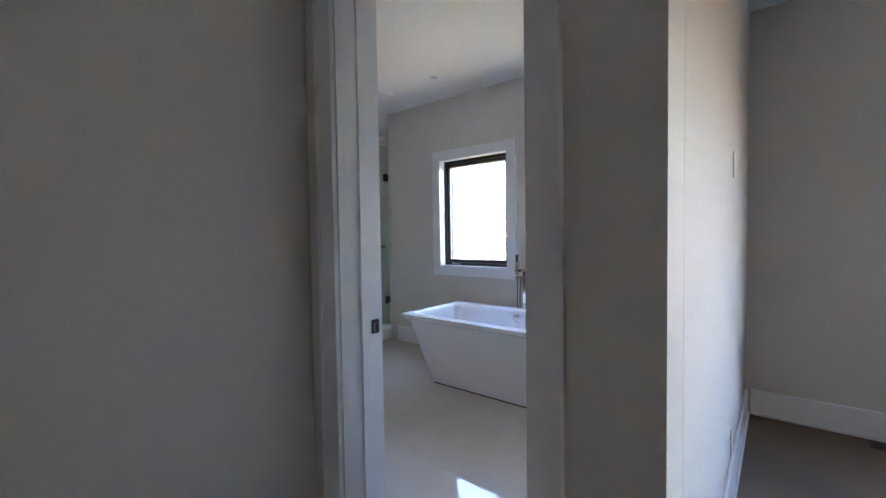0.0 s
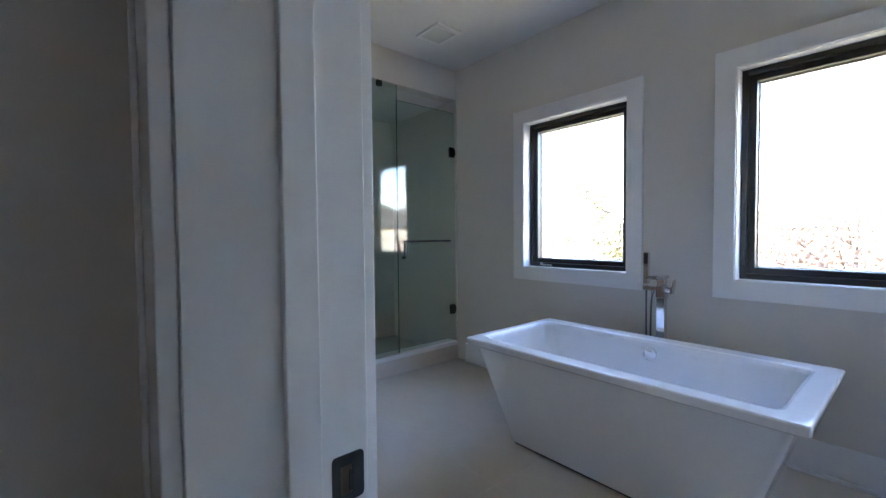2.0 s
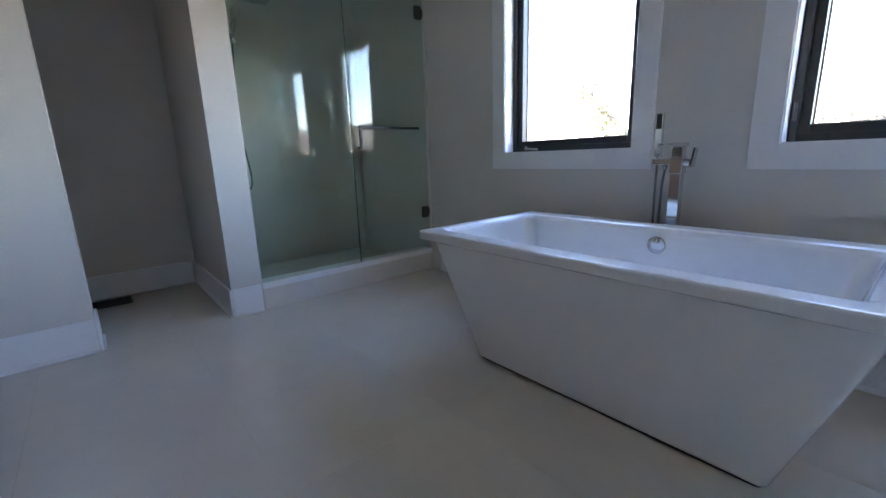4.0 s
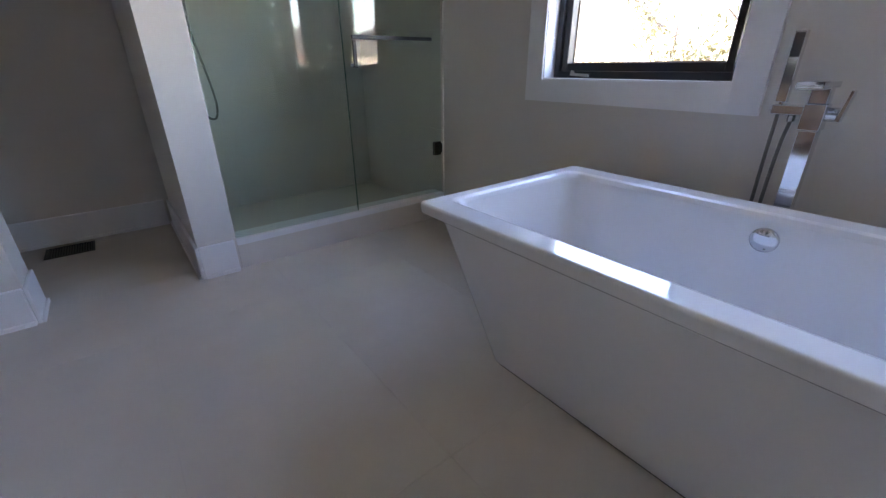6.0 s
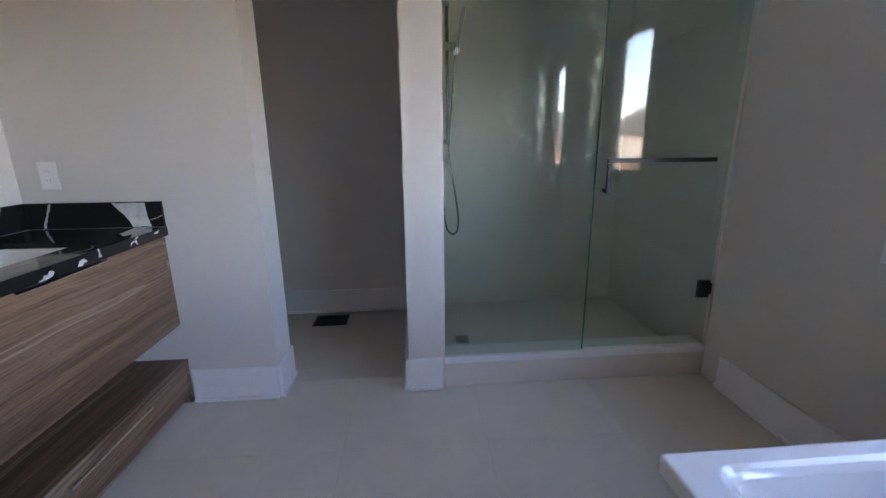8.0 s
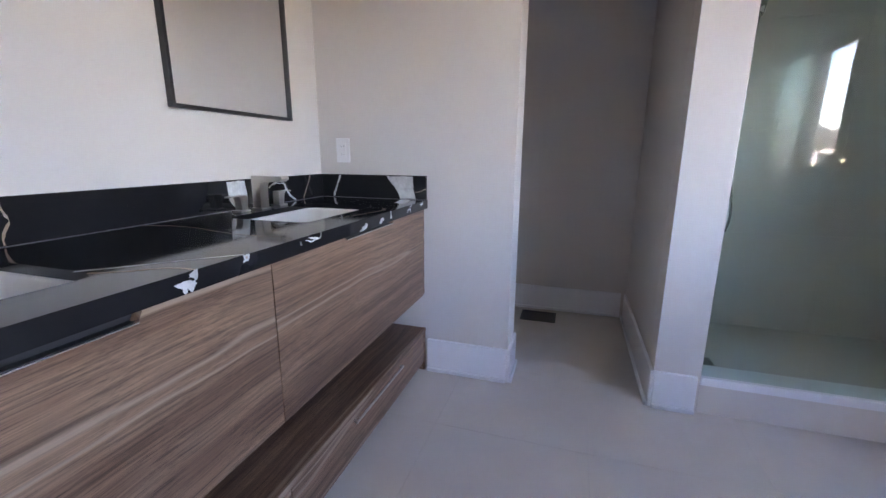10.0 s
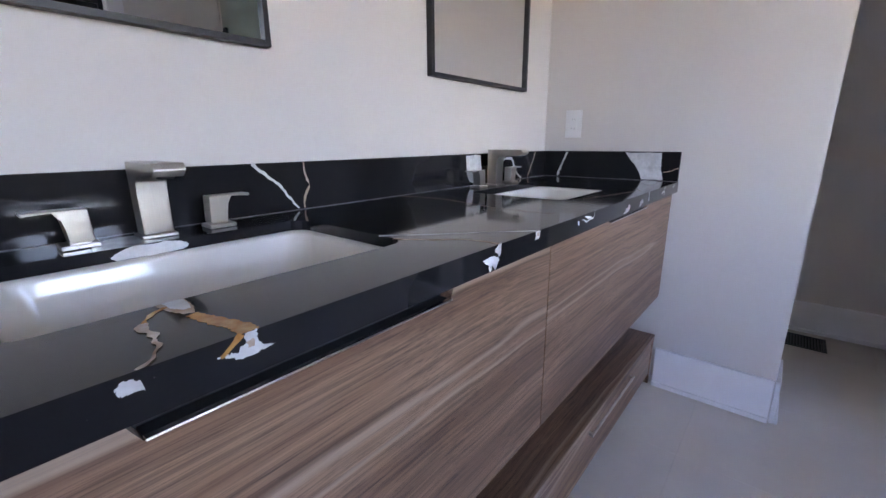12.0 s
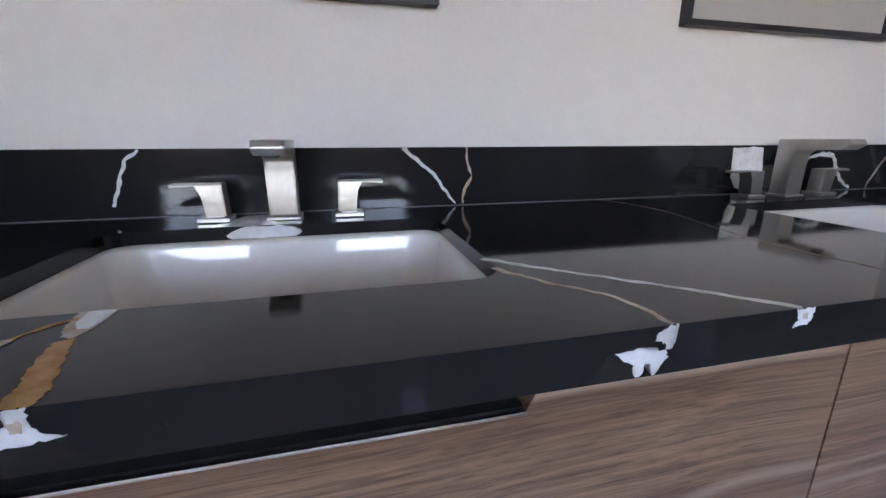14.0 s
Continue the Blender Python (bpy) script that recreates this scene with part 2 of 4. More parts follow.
def prism(bm, pts, axis, lo, hi):
    """A flat outline drawn in the two other axes, given depth along axis."""
    def at(p, d):
        q = list(p)
        q.insert(axis, d)
        return bm.verts.new(q)
    a, b = [at(p, lo) for p in pts], [at(p, hi) for p in pts]
    bm.faces.new(a)
    bm.faces.new(b[::-1])
    for i in range(len(pts)):
        j = (i + 1) % len(pts)
        bm.faces.new((a[i], a[j], b[j], b[i]))
    return bm


def grid_wall(axis, lo, hi, u0, u1, z0, z1, holes=()):
    """A wall of true thickness with openings (u0, u1, z0, z1) through it. axis: the wall's normal."""
    us = sorted({u0, u1, *[h[0] for h in holes], *[h[1] for h in holes]})
    zs = sorted({z0, z1, *[h[2] for h in holes], *[h[3] for h in holes]})
    bm, made = bmesh.new(), {}
    def vert(u, d, z):
        key = (round(u, 5), round(d, 5), round(z, 5))
        if key not in made:
            made[key] = bm.verts.new((d, u, z) if axis == "x" else (u, d, z))
        return made[key]
    def solid(i, j):
        if not (0 <= i < len(us) - 1 and 0 <= j < len(zs) - 1):
            return False
        cu, cz = (us[i] + us[i + 1]) / 2, (zs[j] + zs[j + 1]) / 2
        return not any(h[0] < cu < h[1] and h[2] < cz < h[3] for h in holes)
    for i in range(len(us) - 1):
        for j in range(len(zs) - 1):
            if not solid(i, j):
                continue
            a, b, c, d = us[i], us[i + 1], zs[j], zs[j + 1]
            bm.faces.new([vert(a, lo, c), vert(b, lo, c), vert(b, lo, d), vert(a, lo, d)])
            bm.faces.new([vert(a, hi, c), vert(a, hi, d), vert(b, hi, d), vert(b, hi, c)])
            if not solid(i - 1, j):
                bm.faces.new([vert(a, lo, c), vert(a, lo, d), vert(a, hi, d), vert(a, hi, c)])
            if not solid(i + 1, j):
                bm.faces.new([vert(b, lo, c), vert(b, hi, c), vert(b, hi, d), vert(b, lo, d)])
            if not solid(i, j - 1):
                bm.faces.new([vert(a, lo, c), vert(a, hi, c), vert(b, hi, c), vert(b, lo, c)])
            if not solid(i, j + 1):
                bm.faces.new([vert(a, lo, d), vert(b, lo, d), vert(b, hi, d), vert(a, hi, d)])
    return bm


def ring(cx, cy, hx, hy, r, z, n=6):
    """A rounded rectangle's outline at one height."""
    pts, r = [], max(min(r, hx, hy), 0.0005)
    for k, (sx, sy) in enumerate(((1, 1), (-1, 1), (-1, -1), (1, -1))):
        for i in range(n + 1):
            a = (k + i / n) * math.pi / 2
            pts.append((cx + sx * (hx - r) + r * math.cos(a), cy + sy * (hy - r) + r * math.sin(a), z))
    return pts


def loft(bm, rings, cap_start=False, cap_end=False):
    loops = [[bm.verts.new(p) for p in pts] for pts in rings]
    for a, b in zip(loops, loops[1:]):
        for i in range(len(a)):
            j = (i + 1) % len(a)
            bm.faces.new((a[i], a[j], b[j], b[i]))
    if cap_start:
        bm.faces.new(loops[0][::-1])
    if cap_end:
        bm.faces.new(loops[-1])
    return bm


def tube(bm, pts, r, n=10, cap=True):
    """A round bar along a line of points."""
    pts = [Vector(p) for p in pts]
    loops = []
    for i, p in enumerate(pts):
        d = (pts[min(i + 1, len(pts) - 1)] - pts[max(i - 1, 0)]).normalized()
        side = d.cross(Vector((0, 0, 1)) if abs(d.z) < 0.95 else Vector((0, 1, 0))).normalized()
        up = side.cross(d)
        loops.append([bm.verts.new(p + r * (math.cos(2 * math.pi * k / n) * side + math.sin(2 * math.pi * k / n) * up)) for k in range(n)])
    for a, b in zip(loops, loops[1:]):
        for k in range(n):
            bm.faces.new((a[k], a[(k + 1) % n], b[(k + 1) % n], b[k]))
    if cap:
        bm.faces.new(loops[0][::-1])
        bm.faces.new(loops[-1])
    return bm


def curve_pts(pts, n=8):
    """A smooth line through the points (Catmull-Rom)."""
    pts = [Vector(p) for p in pts]
    ext = [2 * pts[0] - pts[1], *pts, 2 * pts[-1] - pts[-2]]
    out = []
    for i in range(1, len(ext) - 2):
        a, b, c, d = ext[i - 1:i + 3]
        for k in range(n):
            s = k / n
            out.append(0.5 * (2 * b + (c - a) * s + (2 * a - 5 * b + 4 * c - d) * s * s + (3 * b - a - 3 * c + d) * s ** 3))
    return out + [pts[-1]]


def disc(bm, centre, normal, r, depth, n=28, bevel=0.002):
    """A round plate whose back lies at centre and whose face looks along normal."""
    normal = Vector(normal).normalized()
    q = Vector((0, 0, 1)).rotation_difference(normal).to_matrix()
    prof = [(r, 0), (r, depth - bevel), (r - bevel, depth)]
    loops = [[bm.verts.new(Vector(centre) + q @ Vector((rr * math.cos(2 * math.pi * k / n), rr * math.sin(2 * math.pi * k / n), h))) for k in range(n)] for rr, h in prof]
    for a, b in zip(loops, loops[1:]):
        for k in range(n):
            bm.faces.new((a[k], a[(k + 1) % n], b[(k + 1) % n], b[k]))
    bm.faces.new(loops[0][::-1])
    bm.faces.new(loops[-1])
    return bm


# ---- plan ----
CEIL = 2.745
WX = -3.757          # wall with the closet and shower openings
WY = 3.632           # window wall, inner face
VY = 0.425           # wall behind the vanity
EX = -1.555          # end of the vanity alcove
DY0, DY1 = 1.008, 1.19  # door wall
BX = -0.36           # bathroom's other end wall
CX = -0.215          # its bedroom face
DOOR_X0, DOOR_X1, DOOR_Z = -1.275, -0.511, 2.44
WIN1, WIN2 = (-2.946, -2.104), (-1.508, -0.666)
WIN_Z = (0.930, 2.082)
BEDWIN = (1.35, 2.95)
SILLS = [(WIN1[0] - 0.012, WIN1[1] + 0.012, WIN_Z[0] - 0.012, WIN_Z[1] + 0.012),
         (WIN2[0] - 0.012, WIN2[1] + 0.012, WIN_Z[0] - 0.012, WIN_Z[1] + 0.012),
         (BEDWIN[0] - 0.012, BEDWIN[1] + 0.012, 0.60, 2.10)]
NICHE_Y = (1.408, 2.053)
SHOWER_Y = (2.235, 3.64)
HEAD_Z = 2.47
BACK_X = -4.84

structure("wall_north", grid_wall("y", WY, WY + 0.22, -4.95, 4.2, -0.3, CEIL + 0.3, SILLS), M["wall"], "warm white painted wall with two square windows")
structure("wall_west", grid_wall("x", WX - 0.12, WX, VY + 0.0, WY - 0.003, 0, CEIL, [(NICHE_Y[0], NICHE_Y[1], 0, HEAD_Z + 0.01), (SHOWER_Y[0] - 0.008, SHOWER_Y[1], 0, HEAD_Z)]), M["wall"], "warm white painted wall with closet and shower openings")
structure("wall_closet_return", boxed(WX - 0.21, WX - 0.1205, VY + 0.002, NICHE_Y[0], 0, CEIL), M["wall"])
structure("wall_closet_head", boxed(WX - 0.21, WX - 0.1205, NICHE_Y[0] + 0.001, NICHE_Y[1], HEAD_Z + 0.01, CEIL), M["wall"])
structure("wall_vanity", grid_wall("y", VY - 0.12, VY, -4.95, EX + 0.1, 0, CEIL), M["wall"], "white painted wall behind the vanity")
structure("wall_alcove_end", grid_wall("x", EX, EX + 0.11, VY + 0.002, DY0 - 0.002, 0, CEIL), M["wall"])
structure("wall_door", grid_wall("y", DY0, DY1, EX, CX, 0, CEIL, [(DOOR_X0, DOOR_X1, 0, DOOR_Z)]), M["wall"], "painted wall round the bathroom doorway")
structure("wall_east", grid_wall("x", BX, CX, DY1 + 0.002, WY - 0.002, 0, CEIL), M["wall"], "white painted partition between bathroom and bedroom")
structure("wall_closet_post", grid_wall("y", NICHE_Y[1], SHOWER_Y[0] - 0.012, BACK_X, WX - 0.122, 0, CEIL), M["wall"])
structure("wall_back", grid_wall("x", BACK_X - 0.15, BACK_X, VY + 0.002, WY - 0.002, 0, CEIL), M["wall"])
structure("wall_hall_west", grid_wall("x", EX + 0.11, EX + 0.115, -3.2, DY0 - 0.004, 0, CEIL), M["wall"], "grey-white painted hall wall")
# next three: unseen outer walls, added to keep stray sun out of the rooms
structure("wall_south", grid_wall("y", -3.4, -3.2, EX, 4.2, -0.3, CEIL + 0.3), M["wall"])
structure("wall_hall_shell", grid_wall("x", EX - 0.0, EX + 0.105, -3.2, VY - 0.122, -0.3, CEIL + 0.3), M["wall"])
structure("wall_bedroom_east", grid_wall("x", 4.0, 4.2, -3.198, WY - 0.002, -0.3, CEIL + 0.3), M["wall"])
structure("ceiling", boxed(-4.95, 4.2, -3.4, WY - 0.002, CEIL + 0.002, CEIL + 0.3), M["ceiling"], "plain white painted ceiling")
structure("shower_ceiling", boxed(BACK_X + 0.002, WX - 0.122, SHOWER_Y[0] - 0.01, WY - 0.004, HEAD_Z, CEIL - 0.002), M["ceiling"], "lowered white shower ceiling")

# subfloor and carpet
structure("subfloor", boxed(-4.95, 4.2, -3.4, WY - 0.002, -0.3, -0.014), M["grout"])
bm = boxed(EX + 0.116, CX - 0.0, -3.198, 1.09, -0.012, 0.0)
box(bm, CX + 0.0, 3.998, -3.198, WY - 0.003, -0.012, 0.0)
structure("floor_bedroom", bm, M["carpet"], "brown bedroom floor")

# unseen slab added over the house, so that daylight comes in by the windows alone
structure("roof_slab", boxed(-5.4, 4.6, -3.8, WY + 0.6, CEIL + 0.304, CEIL + 0.45), M["roof"])


def baseboard(name, pts, inward, height=0.172):
    """Runs of baseboard with a shoe: segments (x0, y0, x1, y1) and the side the room lies on."""
    bm = bmesh.new()
    for (x0, y0, x1, y1), (nx, ny) in zip(pts, inward):
        for depth, z0, z1 in ((0.016, 0.0, height), (0.028, 0.0, 0.020)):
            start = 0.0 if depth < 0.02 else 0.0162
            if nx:
                box(bm, x0 + nx * start, x0 + nx * depth, y0, y1, z0, z1, bevel=0.003, segs=1)
            else:
                box(bm, x0, x1, y0 + ny * start, y0 + ny * depth, z0, z1, bevel=0.003, segs=1)
    return structure(name, bm, M["trim"], "white painted baseboard with a thin shoe")


baseboard("baseboard_window_wall", [(WX + 0.12, WY, BX - 0.001, WY)], [(0, -1)])
baseboard("baseboard_west", [(WX, 1.0, WX, NICHE_Y[0] - 0.002), (WX, NICHE_Y[1] - 0.0, WX, SHOWER_Y[0] - 0.012)], [(1, 0), (1, 0)])
baseboard("baseboard_closet", [(WX - 0.208, NICHE_Y[0], WX + 0.015, NICHE_Y[0]), (BACK_X + 0.03, NICHE_Y[1], WX + 0.015, NICHE_Y[1]), (BACK_X, VY + 0.03, BACK_X, NICHE_Y[1] - 0.03)], [(0, 1), (0, -1), (1, 0)])
baseboard("baseboard_east", [(BX, DY1 + 0.14, BX, WY - 0.03)], [(-1, 0)])
baseboard("baseboard_bedroom", [(CX, DY0 + 0.1, CX, WY - 0.03), (CX + 0.03, WY, 3.99, WY)], [(1, 0), (0, -1)])
baseboard("baseboard_under_vanity", [(WX + 0.03, VY, EX - 0.03, VY)], [(0, 1)])

def strike_mesh(x):
    """A plate with a latch hole, rounded corners and a lip that curls over the jamb's edge."""
    outer = [(v[0], v[1]) for v in ring(1.1655, 0.9165, 0.0200, 0.0275, 0.006, 0, 5)]
    inner = [(v[0], v[1]) for v in ring(1.1630, 0.9140, 0.0078, 0.0172, 0.0015, 0, 5)]
    bm = bmesh.new()
    def lift(y, z, d):
        curl = max(0.0, y - 1.182)
        return bm.verts.new((x + d - 14.0 * curl * curl, y, z))
    loops = [[lift(y, z, d) for y, z in pts] for pts, d in ((inner, 0.0), (outer, 0.0), (outer, 0.0016), (inner, 0.0018), (inner, 0.0))]
    for p, q in zip(loops, loops[1:]):
        for i in range(len(p)):
            j = (i + 1) % len(p)
            bm.faces.new((p[i], p[j], q[j], q[i]))
    bmesh.ops.remove_doubles(bm, verts=bm.verts, dist=0.00001)
    return bm


# door lining: jamb, stop and casings
frame_1 = thing("door_frame", ((DOOR_X0 + DOOR_X1) / 2, 1.09, 0), "white painted door lining with stepped casings and no door leaf", "door frame", kind="structure")
for s, xj, name in ((1, DOOR_X0, "jamb"), (-1, DOOR_X1, "jamb")):
    part(name, boxed(xj, xj + s * 0.014, DY0 - 0.002, DY1 + 0.002, 0, DOOR_Z - 0.016, bevel=0.001, segs=1), M["trim"], frame_1)
    part("stop", boxed(xj + s * 0.0142, xj + s * 0.025, 1.094, 1.131, 0, DOOR_Z - 0.028, bevel=0.002), M["trim"], frame_1)
    for y0, y1, flip in ((DY0 - 0.020, DY0 - 0.0022, 1), (DY1 + 0.0022, DY1 + 0.020, -1)):
        bm = boxed(xj + s * 0.006, xj - s * 0.084, y0, y1, 0, DOOR_Z + 0.09, bevel=0.002)
        yb = y0 - 0.006 if flip == 1 else y1 + 0.006
        box(bm, xj - s * 0.084, xj - s * 0.072, yb, y0 if flip == 1 else y1, 0, DOOR_Z + 0.09, bevel=0.002)
        part("casing", bm, M["trim"], frame_1)
part("head_jamb", boxed(DOOR_X0, DOOR_X1, DY0 - 0.002, DY1 + 0.002, DOOR_Z - 0.015, DOOR_Z - 0.001, bevel=0.001, segs=1), M["trim"], frame_1)
part("head_stop", boxed(DOOR_X0 + 0.026, DOOR_X1 - 0.026, 1.094, 1.131, DOOR_Z - 0.027, DOOR_Z - 0.0155, bevel=0.001, segs=1), M["trim"], frame_1)
for y0, y1 in ((DY0 - 0.020, DY0 - 0.0022), (DY1 + 0.0022, DY1 + 0.020)):
    part("head_casing", boxed(DOOR_X0 + 0.007, DOOR_X1 - 0.007, y0, y1, DOOR_Z - 0.006, DOOR_Z + 0.09, bevel=0.002), M["trim"], frame_1)
xs = DOOR_X0 + 0.0142
strike = part("strike_plate", strike_mesh(xs), M["black"], frame_1, "black metal strike plate with rounded corners")
part("strike_hole", boxed(xs - 0.0002, xs + 0.0004, 1.1555, 1.1705, 0.897, 0.931), M["fence"], strike)
part("strike_tongue", boxed(xs + 0.0004, xs + 0.0012, 1.1665, 1.1712, 0.900, 0.925, bevel=0.0003, segs=1), M["black"], strike)
door_1 = thing("door", (DOOR_X1 - 0.026, 1.197, 0), "white painted interior door standing open against the bathroom wall", "door")
part("door_panel", boxed(DOOR_X1 - 0.070, DOOR_X1 - 0.035, 1.200, 1.925, 0.012, DOOR_Z - 0.022, bevel=0.0015), M["trim"], door_1)
for z in (0.25, 1.247, 2.15):
    hinge = part("hinge", boxed(DOOR_X1 - 0.0625, DOOR_X1 - 0.0335, 1.1978, 1.1998, z, z + 0.098), M["black"], door_1, "black door hinge")
    part("knuckle", tube(bmesh.new(), [(DOOR_X1 - 0.0275, 1.2005, z), (DOOR_X1 - 0.0275, 1.2005, z + 0.098)], 0.0055, 12), M["black"], hinge)
    for k in range(3):
        part("screw", disc(bmesh.new(), (DOOR_X1 - 0.055 + 0.013 * (k % 2), 1.1978, z + 0.018 + 0.031 * k), (0, -1, 0), 0.0035, 0.0006, 10, 0.0002), M["frame"], hinge)


# ---- windows ----
def window(name, x0, x1, z0, z1, crank_x, latch_side, trim=True, label=""):
    w = thing(name, ((x0 + x1) / 2, WY, z0), label, "window", kind="structure")
    c = 0.10
    yc0, yc1 = WY - 0.020, WY - 0.0005
    for nm, b in (("casing", (x0 - c, x0 - 0.0, yc0, yc1, z0 - c, z1 + c)), ("casing", (x1 + 0.0, x1 + c, yc0, yc1, z0 - c, z1 + c)),
                  ("casing", (x0 + 0.0003, x1 - 0.0003, yc0, yc1, z1, z1 + c)), ("casing", (x0 + 0.0003, x1 - 0.0003, yc0, yc1, z0 - c, z0))):
        part(nm, boxed(*b), M["trim"], w)
    # reveal lining, set back a little behind the casing
    t = 0.010
    for b in ((x0 - t, x0 + 0.006, z0 - t, z1 + t), (x1 - 0.006, x1 + t, z0 - t, z1 + t), (x0 + 0.0062, x1 - 0.0062, z1 - 0.006, z1 + t), (x0 + 0.0062, x1 - 0.0062, z0 - t, z0 + 0.006)):
        part("reveal", boxed(b[0], b[1], WY - 0.012, WY + 0.095, b[2], b[3], bevel=0.001, segs=1), M["trim"], w)
    a0, a1, b0, b1 = x0 + 0.0064, x1 - 0.0064, z0 + 0.0064, z1 - 0.0064
    def rails(nm, a0, a1, b0, b1, wd, ylo, yhi, mat):
        for q in ((a0, a0 + wd, b0, b1), (a1 - wd, a1, b0, b1), (a0 + wd, a1 - wd, b1 - wd, b1), (a0 + wd, a1 - wd, b0, b0 + wd)):
            part(nm, boxed(q[0], q[1], ylo, yhi, q[2], q[3], bevel=0.002, segs=1), mat, w)
    rails("window_frame", a0, a1, b0, b1, 0.030, WY + 0.060, WY + 0.180, M["frame"])
    rails("sash", a0 + 0.0305, a1 - 0.0305, b0 + 0.0305, b1 - 0.0305, 0.034, WY + 0.078, WY + 0.165, M["frame"])
    g = 0.0645
    rails("glazing_bead", a0 + g, a1 - g, b0 + g, b1 - g, 0.006, WY + 0.123, WY + 0.145, M["vein_pale"])
    pane = part("pane", boxed(a0 + g + 0.001, a1 - g - 0.001, WY + 0.130, WY + 0.136, b0 + g + 0.001, b1 - g - 0.001), M["glass"], w)
    pane.visible_shadow = False
    if crank_x is not None:
        bm = boxed(crank_x - 0.05, crank_x + 0.05, WY + 0.050, WY + 0.072, b0 + 0.001, b0 + 0.020, bevel=0.005)
        cr = part("crank", bm, M["frame"], w, "dark folding window crank")
        part("crank_handle", prism(bmesh.new(), [(crank_x - 0.052, b0 + 0.012), (crank_x - 0.045, b0 + 0.034), (crank_x - 0.034, b0 + 0.030), (crank_x - 0.03, b0 + 0.022), (crank_x + 0.045, b0 + 0.018), (crank_x + 0.052, b0 + 0.010), (crank_x + 0.045, b0 + 0.006)], 1, WY + 0.040, WY + 0.049), M["nickel"], cr)
        lx = a0 + 0.012 if latch_side < 0 else a1 - 0.012
        lt = part("latch", boxed(lx - 0.009, lx + 0.009, WY + 0.048, WY + 0.060, b0 + 0.08, b0 + 0.15, bevel=0.004), M["frame"], w)
        part("latch_lever", tube(bmesh.new(), curve_pts([(lx, WY + 0.046, b0 + 0.085), (lx, WY + 0.034, b0 + 0.115), (lx, WY + 0.036, b0 + 0.155)], 4), 0.005, 8), M["frame"], lt, smooth=True)
    return w


window("window_1", *WIN1, *WIN_Z, WIN1[0] + 0.17, 1, label="black-framed casement window with a white flat casing, crank at the sill")
window("window_2", *WIN2, *WIN_Z, WIN2[1] - 0.20, -1, label="black-framed casement window with a white flat casing beside the bathtub")
window("window_3", *BEDWIN, 0.612, 2.088, None, 1, label="black-framed bedroom window")

# ---- floor tiles ----
TILES = thing("floor", (0, 0, 0), "large polished cream floor tiles with thin joints", "floor", kind="structure")
tile_ys, tile_xs = [0.58 + 0.6 * k for k in range(-1, 7)], [-5.74 + 1.2 * k for k in range(6)]
regions = [(WX - 0.118, BX, VY, WY), (BACK_X, WX - 0.118, VY, NICHE_Y[1])]


def tile_meshes():
    """Clipped tile rectangles, room by room."""
    for i, ya in enumerate(tile_ys):
        for xa in tile_xs:
            for rx0, rx1, ry0, ry1 in regions:
                x0, x1, y0, y1 = max(xa, rx0), min(xa + 1.2, rx1), max(ya, ry0), min(ya + 0.6, ry1)
                if x1 - x0 > 0.02 and y1 - y0 > 0.02:
                    if y0 < 1.0 and x0 > EX - 0.01:
                        continue
                    yield x0, min(x1, EX) if y1 <= 1.0 else x1, y0, y1


# ---- shower ----
structure("shower_curb", boxed(WX - 0.119, WX - 0.001, SHOWER_Y[0] + 0.0015, WY - 0.0095, 0.0, 0.134, bevel=0.002), M["shower_tile"], "cream stone shower curb")
structure("shower_curb_cap", boxed(WX - 0.125, WX + 0.006, SHOWER_Y[0] + 0.0015, WY - 0.0095, 0.1342, 0.170, bevel=0.003), M["trim"], "pale stone cap of the shower curb")
structure("shower_floor", boxed(BACK_X + 0.012, WX - 0.1205, SHOWER_Y[0] + 0.003, WY - 0.013, -0.012, 0.035), M["shower_tile"], "cream tiled shower floor")


def tiled(name, axis, at, thick, u0, u1, z0, z1, du, dz, mat, uoff=0.0, label=""):
    """Large wall tiles with true joints on one wall."""
    root = thing(name, (0, 0, 0), label, "tiled wall", kind="structure")
    bms = []
    g = 0.0004
    u = u0 - uoff
    while u < u1 - 0.01:
        z = z0
        while z < z1 - 0.01:
            a, b, c, d = max(u, u0) + g, min(u + du, u1) - g, z + g, min(z + dz, z1) - g
            if b - a > 0.01:
                if axis == "x":
                    bm = boxed(at, at + thick, a, b, c, d)
                else:
                    bm = boxed(a, b, at, at + thick, c, d)
                part("tile", bm, mat, root)
            z += dz
        u += du
    return root


tiled("shower_back_wall", "x", BACK_X + 0.001, 0.011, SHOWER_Y[0] + 0.002, WY - 0.013, 0.036, HEAD_Z - 0.001, 1.2, 0.6, M["shower_tile"], 0.35, "cream tiled back wall of the shower")
tiled("shower_side_wall", "y", WY - 0.001, -0.008, BACK_X + 0.002, WX - 0.001, 0.0005, HEAD_Z - 0.001, 1.2, 0.6, M["shower_tile"], 0.2, "cream tiled side wall of the shower")
tiled("shower_plumbing_wall", "y", SHOWER_Y[0] - 0.010, 0.011, BACK_X + 0.013, WX - 0.004, 0.0005, HEAD_Z - 0.001, 1.2, 0.6, M["shower_tile"], 0.2, "cream tiled wall with the shower fittings")

